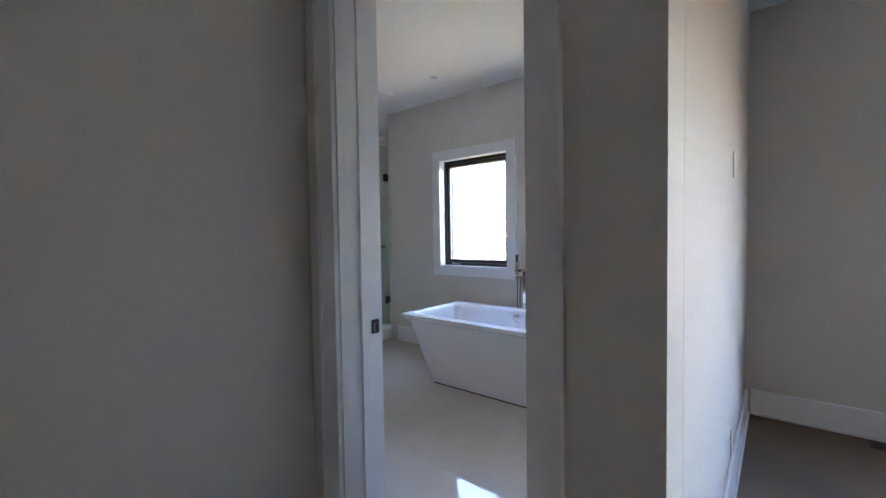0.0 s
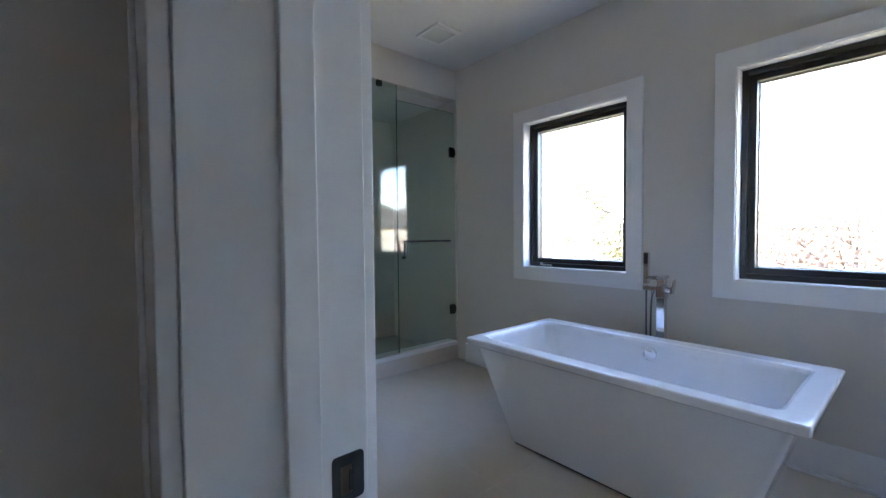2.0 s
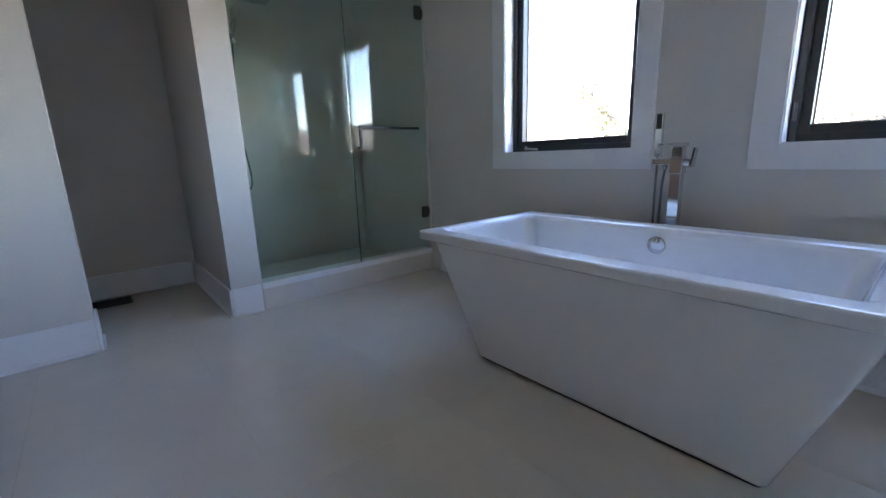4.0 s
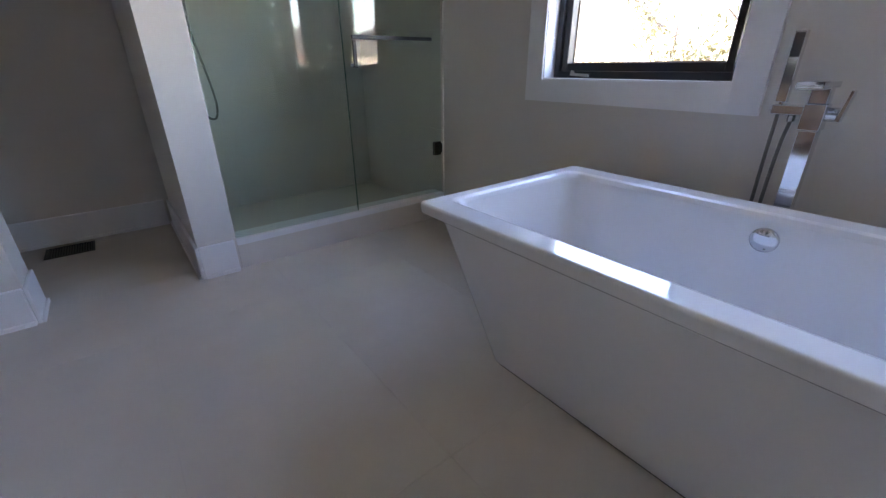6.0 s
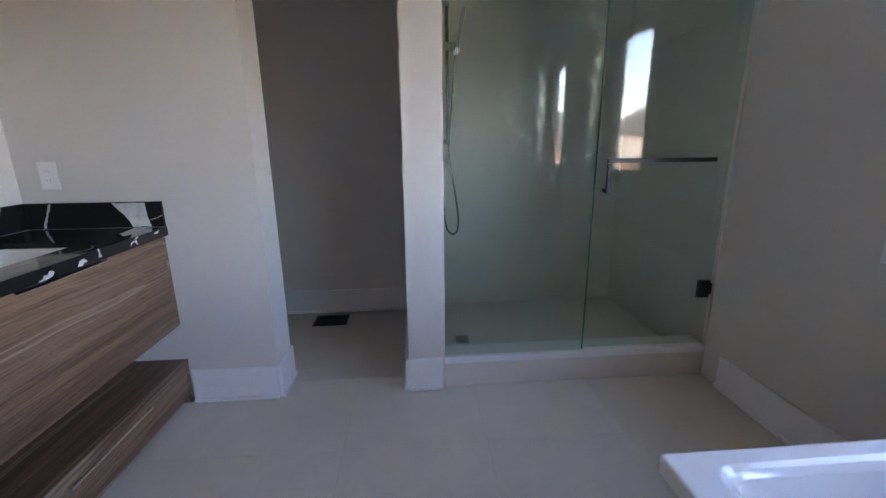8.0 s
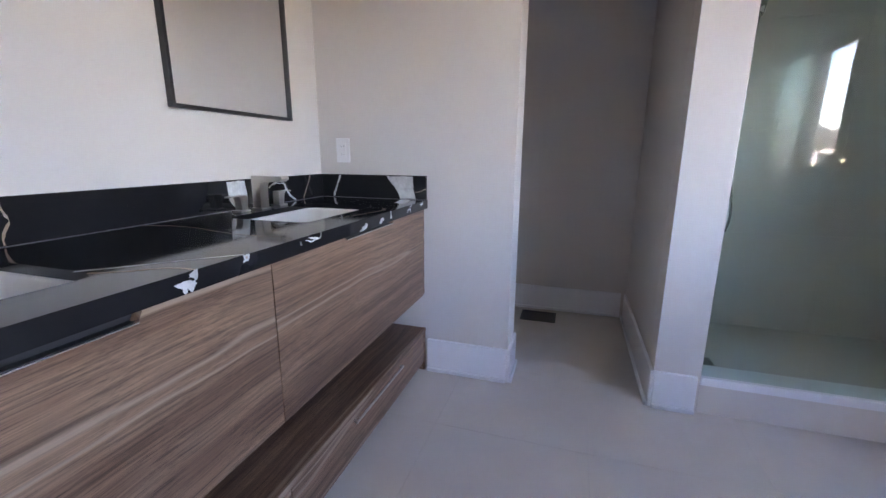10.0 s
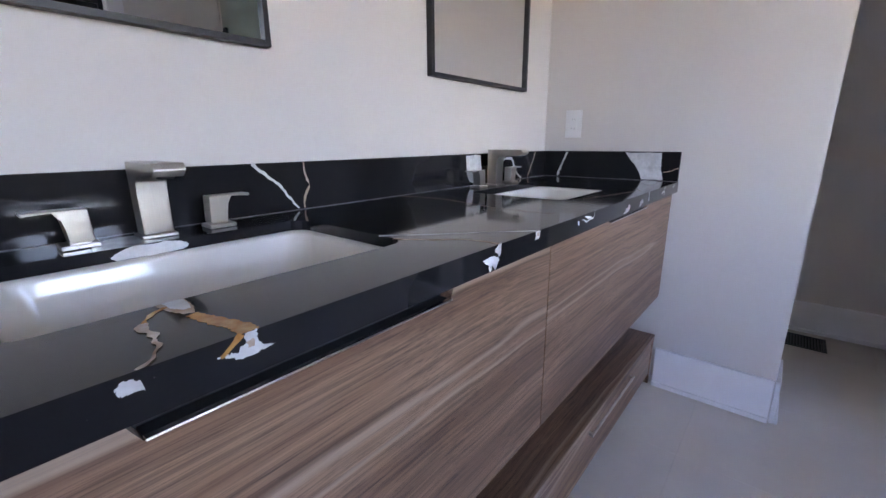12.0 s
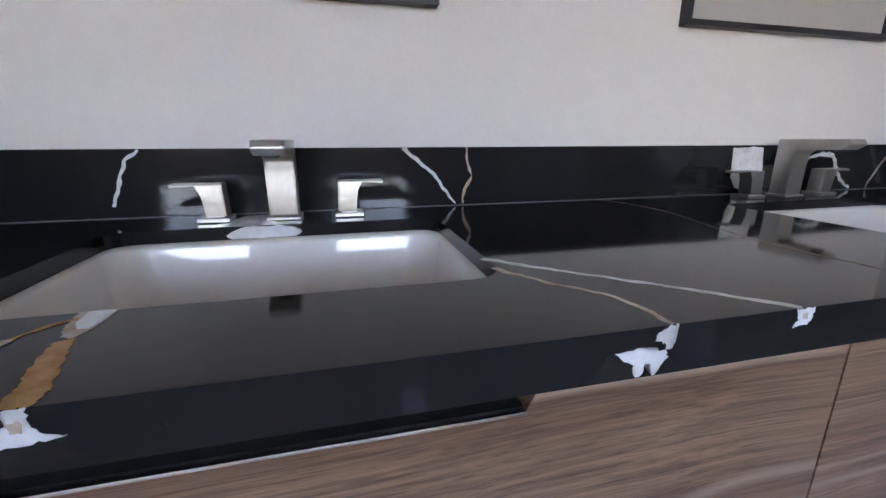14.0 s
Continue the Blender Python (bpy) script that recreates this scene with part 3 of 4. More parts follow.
GX = WX - 0.018
SPLIT = 2.960
glass_panel = thing("shower_screen", (GX, 2.6, 0.171), "fixed clear green-tinted glass panel on the shower curb", "shower screen")
part("pane", boxed(GX - 0.005, GX + 0.005, SHOWER_Y[0] + 0.004, SPLIT - 0.002, 0.1712, HEAD_Z - 0.004), M["shower_glass"], glass_panel)
part("glass_edge", boxed(GX - 0.0052, GX + 0.0052, SPLIT - 0.0019, SPLIT - 0.0003, 0.1712, HEAD_Z - 0.004), M["glass_edge"], glass_panel)
part("channel", boxed(GX - 0.008, GX + 0.008, SHOWER_Y[0] + 0.0012, SHOWER_Y[0] + 0.0038, 0.1712, HEAD_Z - 0.002), M["alu"], glass_panel)
part("clamp", boxed(GX - 0.012, GX + 0.012, 2.765, 2.812, HEAD_Z - 0.048, HEAD_Z - 0.0005, bevel=0.002), M["black"], glass_panel, "black glass clamp")
DOOR_TOP = 2.345
shower_door = thing("shower_door", (GX, WY - 0.016, 0.178), "clear green-tinted glass shower door, closed, with black hinges and a towel-bar handle", "shower door")
part("pane", boxed(GX - 0.005, GX + 0.005, SPLIT + 0.003, WY - 0.016, 0.178, DOOR_TOP), M["shower_glass"], shower_door)
part("glass_edge", boxed(GX - 0.0052, GX + 0.0052, SPLIT + 0.0008, SPLIT + 0.0028, 0.178, DOOR_TOP), M["glass_edge"], shower_door)
part("top_edge", boxed(GX - 0.0052, GX + 0.0052, SPLIT + 0.003, WY - 0.016, DOOR_TOP + 0.0002, DOOR_TOP + 0.0018), M["glass_edge"], shower_door)
for z in (0.437, 1.931):
    bm = boxed(GX - 0.012, GX + 0.012, WY - 0.078, WY - 0.022, z, z + 0.09, bevel=0.002)
    box(bm, GX - 0.010, GX + 0.010, WY - 0.020, WY - 0.0095, z + 0.015, z + 0.075, bevel=0.002)
    part("hinge", bm, M["black"], shower_door, "black square glass hinge")
hx = GX + 0.05
bm = boxed(hx - 0.008, hx + 0.008, 2.995, 3.515, 1.130, 1.150, bevel=0.002)
box(bm, GX + 0.006, hx - 0.0085, 3.43, 3.446, 1.132, 1.148)
part("towel_bar", bm, M["black"], shower_door, "black square towel bar")
bm = boxed(hx - 0.008, hx + 0.008, 2.997, 3.015, 0.99, 1.127, bevel=0.002)
box(bm, GX + 0.006, hx - 0.0085, 2.998, 3.014, 0.992, 1.010)
part("pull", bm, M["black"], shower_door, "black square door pull")

shower_door.rotation_euler.z = radians(-0.9)
SY = SHOWER_Y[0] + 0.0015
SZ = 0.0
head = thing("rain_shower", (-4.22, SY, 1.98), "square brushed rain shower head on a bent wall arm", "shower head")
part("arm", tube(bmesh.new(), curve_pts([(-4.22, SY, 2.135), (-4.22, SY + 0.14, 2.14), (-4.22, SY + 0.27, 2.138), (-4.22, SY + 0.305, 2.125), (-4.22, SY + 0.318, 2.09), (-4.22, SY + 0.32, 2.03)], 8), 0.010, 12), M["chrome"], head, smooth=True)
part("escutcheon", boxed(-4.25, -4.19, SY + 0.0005, SY + 0.008, 2.105, 2.165, bevel=0.002), M["chrome"], head)
part("collar", disc(bmesh.new(), (-4.22, SY + 0.32, 2.007), (0, 0, 1), 0.017, 0.028, 16), M["chrome"], head)
hp = boxed(-4.32, -4.12, SY + 0.22, SY + 0.42, 1.995, 2.0065, bevel=0.003)
plate = part("plate", hp, M["chrome"], head)
bm = bmesh.new()
for i in range(9):
    for j in range(9):
        disc(bm, (-4.30 + 0.02 * i, SY + 0.24 + 0.02 * j, 1.9948), (0, 0, -1), 0.003, 0.002, 6, 0.0005)
part("nozzles", bm, M["black"], plate, kind="stuff")

hand = thing("hand_shower", (-4.02, SY, 1.2), "chrome hand shower on a slide bar with a looping metal hose", "hand shower")
hxx = -4.03
part("slide_bar", tube(bmesh.new(), [(hxx, SY + 0.045, 1.22), (hxx, SY + 0.045, 1.88)], 0.008, 12), M["gunmetal"], hand, smooth=True)
for z in (1.235, 1.865):
    part("bracket", boxed(hxx - 0.013, hxx + 0.013, SY + 0.0005, SY + 0.058, z - 0.012, z + 0.012, bevel=0.003), M["chrome"], hand)
part("slider", boxed(hxx - 0.016, hxx + 0.016, SY + 0.03, SY + 0.085, 1.66, 1.70, bevel=0.005), M["chrome"], hand)
part("handset", prism(bmesh.new(), [(SY + 0.075, 1.64), (SY + 0.095, 1.64), (SY + 0.135, 1.85), (SY + 0.115, 1.855)], 0, hxx - 0.012, hxx + 0.012), M["chrome"], hand)
part("hose", tube(bmesh.new(), curve_pts([(hxx, SY + 0.085, 1.64), (hxx, SY + 0.07, 1.45), (hxx + 0.0, SY + 0.05, 1.2), (hxx, SY + 0.085, 0.95), (hxx - 0.01, SY + 0.10, 0.82), (hxx - 0.02, SY + 0.085, 0.75), (hxx - 0.03, SY + 0.045, 0.765), (hxx - 0.035, SY + 0.02, 0.86)], 8), 0.0055, 10), M["gunmetal"], hand, smooth=True)
part("knob", disc(bmesh.new(), (hxx, SY + 0.088, 1.665), (0.6, 0.8, 0), 0.014, 0.014, 16), M["plastic"], hand, "small pale knob on the slider")
part("valve_plate", boxed(hxx - 0.05, hxx + 0.03, SY + 0.0005, SY + 0.007, 1.10, 1.20, bevel=0.002), M["chrome"], hand)
part("valve_lever", prism(bmesh.new(), [(SY + 0.0072, 1.165), (SY + 0.045, 1.165), (SY + 0.062, 1.10), (SY + 0.052, 1.098), (SY + 0.036, 1.14), (SY + 0.0072, 1.14)], 0, hxx - 0.015, hxx + 0.0), M["chrome"], hand)
part("wall_outlet", boxed(hxx - 0.055, hxx - 0.015, SY + 0.0005, SY + 0.03, 0.85, 0.89, bevel=0.003), M["chrome"], hand)

drain = thing("floor_drain", (-4.215, 2.375, 0.035), "square metal shower floor drain", "drain")
part("frame", boxed(-4.265, -4.165, 2.325, 2.425, 0.0352, 0.0385, bevel=0.001, segs=1), M["nickel"], drain)
bm = bmesh.new()
for i in range(6):
    box(bm, -4.252 + 0.0145 * i, -4.245 + 0.0145 * i, 2.337, 2.413, 0.0386, 0.0395)
part("slots", bm, M["black"], drain, kind="stuff")

# ---- floor register ----
def register(name, x0, x1, y0, y1, label):
    r = thing(name, ((x0 + x1) / 2, (y0 + y1) / 2, 0.0), label, "floor register")
    bm = bmesh.new()
    for b in ((x0, x1, y0, y0 + 0.012), (x0, x1, y1 - 0.012, y1), (x0, x0 + 0.012, y0 + 0.0122, y1 - 0.0122), (x1 - 0.012, x1, y0 + 0.0122, y1 - 0.0122)):
        box(bm, b[0], b[1], b[2], b[3], 0.0005, 0.005, bevel=0.001, segs=1)
    part("frame", bm, M["black"], r)
    # flat dark sheet paints the shade of the duct below the louvres
    part("well", boxed(x0 + 0.0122, x1 - 0.0122, y0 + 0.0122, y1 - 0.0122, 0.0003, 0.0009), M["shade_fill"], r)
    n = max(4, int((x1 - x0 - 0.024) / 0.012)) if x1 - x0 > y1 - y0 else max(4, int((y1 - y0 - 0.024) / 0.012))
    for k in range(n):
        if x1 - x0 > y1 - y0:
            a = x0 + 0.0125 + (x1 - x0 - 0.025) * (k + 0.5) / n
            q = (a - 0.003, a + 0.003, y0 + 0.0125, y1 - 0.0125)
        else:
            a = y0 + 0.0125 + (y1 - y0 - 0.025) * (k + 0.5) / n
            q = (x0 + 0.0125, x1 - 0.0125, a - 0.003, a + 0.003)
        part("louvre", boxed(q[0], q[1], q[2], q[3], 0.001, 0.004), M["black"], r)
    return r


register("floor_register", -4.757, -4.577, 1.372, 1.606, "black metal floor register in the closet")
register("floor_register", 0.38, 0.63, 3.475, 3.585, "dark metal floor register on the brown bedroom floor")

# ---- ceiling fittings ----
pot = thing("recessed_light", (-2.56, 3.085, CEIL), "small round recessed ceiling light, unlit", "ceiling light")
part("trim_ring", disc(bmesh.new(), (-2.56, 3.085, CEIL + 0.0019), (0, 0, -1), 0.050, 0.006, 32), M["trim"], pot)
part("lens", disc(bmesh.new(), (-2.56, 3.085, CEIL - 0.0042), (0, 0, -1), 0.034, 0.003, 28), M["vein_white"], pot)
fan = thing("exhaust_fan", (-3.30, 3.035, CEIL), "square white ceiling exhaust fan grille", "exhaust fan")
part("cover", boxed(-3.435, -3.165, 2.915, 3.155, CEIL - 0.014, CEIL + 0.0018, bevel=0.004), M["trim"], fan)
for k in range(14):
    y = 2.94 + 0.0136 * k
    part("slat", boxed(-3.40, -3.20, y, y + 0.007, CEIL - 0.019, CEIL - 0.0142), M["plastic"], fan)

# ---- bathtub ----
TX, TY = -1.790, 2.972
tub = thing("bathtub", (TX, TY, 0), "white freestanding rectangular acrylic bathtub with tapered sides and a flat rim", "bathtub")
# thin black base, standing in for the shadow gap under the skirt
part("plinth", loft(bmesh.new(), [ring(TX - 0.018, TY, 0.535, 0.210, 0.02, 0.0), ring(TX - 0.018, TY, 0.535, 0.210, 0.02, 0.0125)], True, True), M["black"], tub)
skirt = [ring(TX - 0.018, TY, 0.541, 0.216, 0.02, 0.012), ring(TX - 0.018, TY, 0.546, 0.220, 0.022, 0.014), ring(TX - 0.0175, TY, 0.549, 0.223, 0.024, 0.020), ring(TX, TY, 0.708, 0.358, 0.035, 0.564)]
part("skirt", loft(bmesh.new(), skirt, True, False), M["tub"], tub, smooth=True)
rim = [ring(TX, TY, 0.702, 0.352, 0.04, 0.5645), ring(TX, TY, 0.739, 0.390, 0.015, 0.5655), ring(TX, TY, 0.7485, 0.399, 0.016, 0.574), ring(TX, TY, 0.750, 0.4005, 0.017, 0.597), ring(TX, TY, 0.747, 0.3975, 0.015, 0.605), ring(TX, TY, 0.742, 0.392, 0.014, 0.607), ring(TX, TY, 0.737, 0.387, 0.014, 0.6072), ring(TX - 0.019, TY, 0.691, 0.323, 0.045, 0.6062),
       ring(TX - 0.019, TY, 0.686, 0.318, 0.045, 0.606), ring(TX - 0.019, TY, 0.680, 0.312, 0.045, 0.601), ring(TX - 0.019, TY, 0.675, 0.307, 0.045, 0.601), ring(TX - 0.019, TY, 0.667, 0.299, 0.05, 0.587)]
part("rim", loft(bmesh.new(), rim), M["tub"], tub, smooth=True)
basin = [ring(TX - 0.019, TY, 0.6668, 0.2988, 0.05, 0.5868), ring(TX - 0.019, TY, 0.659, 0.292, 0.055, 0.565), ring(TX - 0.020, TY, 0.59, 0.25, 0.08, 0.26), ring(TX - 0.008, TY, 0.57, 0.232, 0.09, 0.19), ring(TX - 0.008, TY, 0.53, 0.205, 0.09, 0.16), ring(TX - 0.008, TY, 0.40, 0.12, 0.08, 0.150)]
part("basin", loft(bmesh.new(), basin, False, True), M["tub"], tub, smooth=True)
bm = bmesh.new()
ov = Vector((TX - 0.008, TY + 0.2835, 0.535))
prof = [(0.036, 0.0), (0.036, 0.006), (0.0345, 0.0085), (0.030, 0.0105), (0.022, 0.0135), (0.012, 0.0155), (0.004, 0.016)]
loft(bm, [[ov + Vector((r_ * math.cos(k * math.pi / 16), -d_, r_ * math.sin(k * math.pi / 16))) for k in range(32)] for r_, d_ in prof], False, True)
part("overflow_cover", bm, M["chrome"], tub, "round domed chrome overflow cover", smooth=True)
part("drain", disc(bmesh.new(), (TX - 0.008, TY, 0.1502), (0, 0, 1), 0.035, 0.004, 28), M["chrome"], tub, "round chrome drain")

# ---- freestanding tub filler ----
FX, FY = -1.825, 3.475
filler = thing("tub_filler", (FX, FY, 0), "chrome floor-standing square tub filler with a hand shower", "tub filler")
part("base_plate", boxed(FX - 0.045, FX + 0.045, FY - 0.045, FY + 0.045, 0.0005, 0.010, bevel=0.002), M["chrome"], filler)
part("column", boxed(FX - 0.022, FX + 0.022, FY - 0.022, FY + 0.022, 0.0102, 0.815, bevel=0.002), M["chrome"], filler)
part("valve_body", boxed(FX - 0.026, FX + 0.026, FY - 0.026, FY + 0.026, 0.8165, 0.889, bevel=0.002), M["chrome"], filler)
part("neck", boxed(FX - 0.022, FX + 0.022, FY - 0.022, FY + 0.022, 0.8892, 0.932, bevel=0.002), M["chrome"], filler)
bm = boxed(FX - 0.030, FX + 0.030, FY - 0.150, FY + 0.026, 0.9322, 0.937, bevel=0.001, segs=1)
box(bm, FX - 0.030, FX - 0.027, FY - 0.150, FY + 0.026, 0.9372, 0.949)
box(bm, FX + 0.027, FX + 0.030, FY - 0.150, FY + 0.026, 0.9372, 0.949)
box(bm, FX - 0.0268, FX + 0.0268, FY - 0.06, FY + 0.026, 0.9372, 0.949)
part("spout", bm, M["chrome"], filler, "flat open waterfall spout")
part("side_arm", boxed(FX - 0.105, FX - 0.0262, FY - 0.014, FY + 0.014, 0.855, 0.882, bevel=0.002), M["chrome"], filler)
wand = part("hand_piece", boxed(FX - 0.102, FX - 0.074, FY - 0.012, FY + 0.012, 0.8892, 1.081, bevel=0.002), M["chrome"], filler, "square chrome hand shower")
part("spray_face", boxed(FX - 0.099, FX - 0.077, FY - 0.0135, FY - 0.0122, 1.012, 1.075), M["black"], wand)
part("holder", boxed(FX - 0.092, FX - 0.084, FY - 0.006, FY + 0.006, 0.8822, 0.889), M["chrome"], filler)
part("hose", tube(bmesh.new(), curve_pts([(FX - 0.088, FY, 0.854), (FX - 0.088, FY - 0.002, 0.72), (FX - 0.085, FY, 0.45), (FX - 0.075, FY + 0.005, 0.22), (FX - 0.06, FY + 0.01, 0.14), (FX - 0.052, FY + 0.005, 0.22), (FX - 0.062, FY, 0.5), (FX - 0.060, FY - 0.002, 0.74), (FX - 0.052, FY, 0.838)], 8), 0.0055, 10), M["gunmetal"], filler, smooth=True)
part("hose_nut", disc(bmesh.new(), (FX - 0.052, FY, 0.836), (0, 0, 1), 0.010, 0.0188, 12), M["chrome"], filler)
part("lever_hub", tube(bmesh.new(), [(FX + 0.0262, FY, 0.862), (FX + 0.050, FY, 0.862)], 0.019, 20), M["chrome"], filler)
part("lever", prism(bmesh.new(), [(FX + 0.0502, 0.845), (FX + 0.060, 0.845), (FX + 0.070, 0.925), (FX + 0.064, 0.927)], 1, FY - 0.019, FY + 0.019), M["chrome"], filler)

# ---- vanity ----
CT = 0.880
CAB_Y = 0.985
SINKS = (-2.155, -3.228)
van = thing("vanity_cabinet", (-2.66, VY, 0), "walnut-grain floating vanity cabinet with wide drawers, under a black worktop", "vanity cabinet")
X0, X1, MID = WX + 0.002, EX - 0.003, -2.685
part("carcass", boxed(X0 + 0.02, X1 - 0.02, VY + 0.002, CAB_Y - 0.022, 0.413, 0.67), M["walnut"], van)
part("side_panel", boxed(X0, X0 + 0.019, VY + 0.002, CAB_Y - 0.002, 0.411, 0.838, bevel=0.001, segs=1), M["walnut"], van)
part("side_panel", boxed(X1 - 0.019, X1, VY + 0.002, CAB_Y - 0.002, 0.411, 0.838, bevel=0.001, segs=1), M["walnut"], van)
part("top_rail", boxed(X0 + 0.021, X1 - 0.021, CAB_Y - 0.06, CAB_Y - 0.0225, 0.78, 0.8385), M["black"], van)


def drawer(x0, x1, notch0, notch1, depth_z=0.815):
    """A drawer front with a cut-out finger pull under the worktop."""
    zt, zn, zb = 0.8375, depth_z, 0.409
    pts = [(x0, zb), (x1, zb), (x1, zt), (notch1, zt), (notch1 - 0.012, zn), (notch0 + 0.012, zn), (notch0, zt), (x0, zt)]
    d = part("drawer_front", prism(bmesh.new(), pts, 1, CAB_Y - 0.020, CAB_Y), M["walnut"], van)
    # thin near-black strip: the shade in the finger gap, put in as colour
    part("pull_channel", boxed(notch0 + 0.0125, notch1 - 0.0125, CAB_Y - 0.0195, CAB_Y - 0.0032, zn + 0.0003, zn + 0.0024), M["shade_fill"], d, "near-black strip painted as the shade in the gap behind the finger pull")
    part("finger_pull", boxed(notch0 + 0.0125, notch1 - 0.0125, CAB_Y - 0.003, CAB_Y + 0.0050, zn + 0.0003, zn + 0.0034, bevel=0.0013, segs=3), M["alu"], d, "thin aluminium finger pull")
    return d


drawer(MID + 0.0015, X1 - 0.021, -2.374, -1.975)
drawer(X0 + 0.021, MID - 0.0015, -3.395, -3.02, 0.824)

low = thing("vanity_lower_shelf", (-2.66, VY, 0), "low walnut-grain drawer unit under the vanity with slim brushed metal pulls", "drawer unit")
part("top_board", boxed(X0, X1, VY + 0.03, CAB_Y + 0.004, 0.208, 0.228, bevel=0.001, segs=1), M["walnut"], low)
for xx in (X0, X1 - 0.019):
    part("side_panel", boxed(xx, xx + 0.019, VY + 0.03, CAB_Y + 0.002, 0.0005, 0.2075, bevel=0.001, segs=1), M["walnut"], low)
part("carcass", boxed(X0 + 0.0195, X1 - 0.0195, VY + 0.03, CAB_Y - 0.022, 0.05, 0.2075), M["walnut"], low)
for a, b, h0, h1 in ((MID + 0.0015, X1 - 0.021, -2.33, -1.92), (X0 + 0.021, MID - 0.0015, -3.44, -3.02)):
    d = part("drawer_front", boxed(a, b, CAB_Y - 0.020, CAB_Y, 0.046, 0.205, bevel=0.001, segs=1), M["walnut"], low)
    pull = boxed(h0, h1, CAB_Y + 0.010, CAB_Y + 0.015, 0.174, 0.184, bevel=0.001, segs=1)
    box(pull, h0 + 0.004, h0 + 0.014, CAB_Y + 0.0003, CAB_Y + 0.0098, 0.1745, 0.1835)
    box(pull, h1 - 0.014, h1 - 0.004, CAB_Y + 0.0003, CAB_Y + 0.0098, 0.1745, 0.1835)
    part("pull", pull, M["nickel"], d, "slim brushed metal drawer pull")

# worktop with two undermount cut-outs
worktop = thing("worktop", (-2.66, 0.72, 0.84), "polished black quartz worktop with white and ochre veins", "worktop")
bm = bmesh.new()
edges = []
hole = [(cx, 0.712, 0.238, 0.158) for cx in SINKS]
outer = [(X0, VY + 0.001, CT), (X1, VY + 0.001, CT), (X1, 1.0, CT), (X0, 1.0, CT)]
for pts in [outer] + [ring(cx, cy, hx_, hy_, 0.035, CT, 5) for cx, cy, hx_, hy_ in hole]:
    vs = [bm.verts.new(p) for p in pts]
    edges += [bm.edges.new((vs[i], vs[(i + 1) % len(vs)])) for i in range(len(vs))]
bmesh.ops.triangle_fill(bm, use_beauty=True, use_dissolve=False, edges=edges)
top_faces = list(bm.faces)
res = bmesh.ops.extrude_face_region(bm, geom=top_faces)
bmesh.ops.translate(bm, verts=[g for g in res["geom"] if isinstance(g, bmesh.types.BMVert)], vec=(0, 0, -0.020))
for v in bm.verts:
    if v.co.y > 0.995 and v.co.z < CT - 0.01:
        v.co.z = CT - 0.040
part("slab", bm, M["quartz"], worktop)
SPL, SPLASH_Z = VY + 0.014, 0.993
part("backsplash", boxed(X0, X1, VY + 0.0005, SPL, CT + 0.0003, SPLASH_Z, bevel=0.0012, segs=1), M["quartz"], worktop, "black quartz backsplash with thin veins")
part("side_splash", boxed(X0, X0 + 0.014, SPL + 0.0003, 0.998, CT + 0.0003, SPLASH_Z, bevel=0.0012, segs=1), M["quartz"], worktop, "black quartz side splash with a broad white vein")
part("side_splash", boxed(X1 - 0.014, X1, SPL + 0.0003, 0.998, CT + 0.0003, SPLASH_Z, bevel=0.0012, segs=1), M["quartz"], worktop)

joint = boxed(X0 + 0.0145, X1 - 0.0145, SPL + 0.0002, SPL + 0.0016, CT + 0.0002, CT + 0.0014)
box(joint, X0 + 0.0143, X0 + 0.0158, SPL + 0.0018, 0.996, CT + 0.0002, CT + 0.0014)
part("sealant", joint, M["sealant"], worktop, "thin grey bead of sealant along the splash")
rngv = random.Random(5)


def ribbon(name, pts, widths, plane, at, mat, jag=0.3, n=10):
    """A vein: an uneven flush strip laid in the stone on one of its faces."""
    line = curve_pts([(p[0], p[1], 0) for p in pts], n)
    bm, left, right = bmesh.new(), [], []
    def lift(u, v):
        return (u, v, at) if plane == "z" else (u, at, v) if plane == "y" else (at, u, v)
    for i, p in enumerate(line):
        s = i / (len(line) - 1) * (len(widths) - 1)
        k = min(int(s), len(widths) - 2)
        w = widths[k] + (widths[k + 1] - widths[k]) * (s - k)
        d = line[min(i + 1, len(line) - 1)] - line[max(i - 1, 0)]
        nrm = Vector((-d.y, d.x, 0)).normalized()
        a, b = w * (0.5 + jag * 1.2 * noise.noise(p * 90)), w * (0.5 + jag * 1.2 * noise.noise(p * 90 + Vector((7, 3, 1))))
        mid = p + nrm * 0.0035 * noise.noise(p * 55 + Vector((1, 9, 4)))
        left.append(bm.verts.new(lift(mid.x + nrm.x * a, mid.y + nrm.y * a)))
        right.append(bm.verts.new(lift(mid.x - nrm.x * b, mid.y - nrm.y * b)))
    for i in range(len(line) - 1):
        bm.faces.new((left[i], left[i + 1], right[i + 1], right[i]))
    return part(name, bm, mat, worktop)


def blot(name, pts, plane, at, mat, jag=0.002, sub=6):
    """A broad patch of vein with a ragged outline."""
    out = []
    for i, p in enumerate(pts):
        q = pts[(i + 1) % len(pts)]
        for k in range(sub):
            s = k / sub
            out.append((p[0] + (q[0] - p[0]) * s + rngv.uniform(-jag, jag), p[1] + (q[1] - p[1]) * s + rngv.uniform(-jag, jag)))
    bm = bmesh.new()
    vs = [bm.verts.new((u, v, at) if plane == "z" else (u, at, v) if plane == "y" else (at, u, v)) for u, v in out]
    f = bm.faces.new(vs)
    bmesh.ops.triangulate(bm, faces=[f])
    return part(name, bm, mat, worktop)


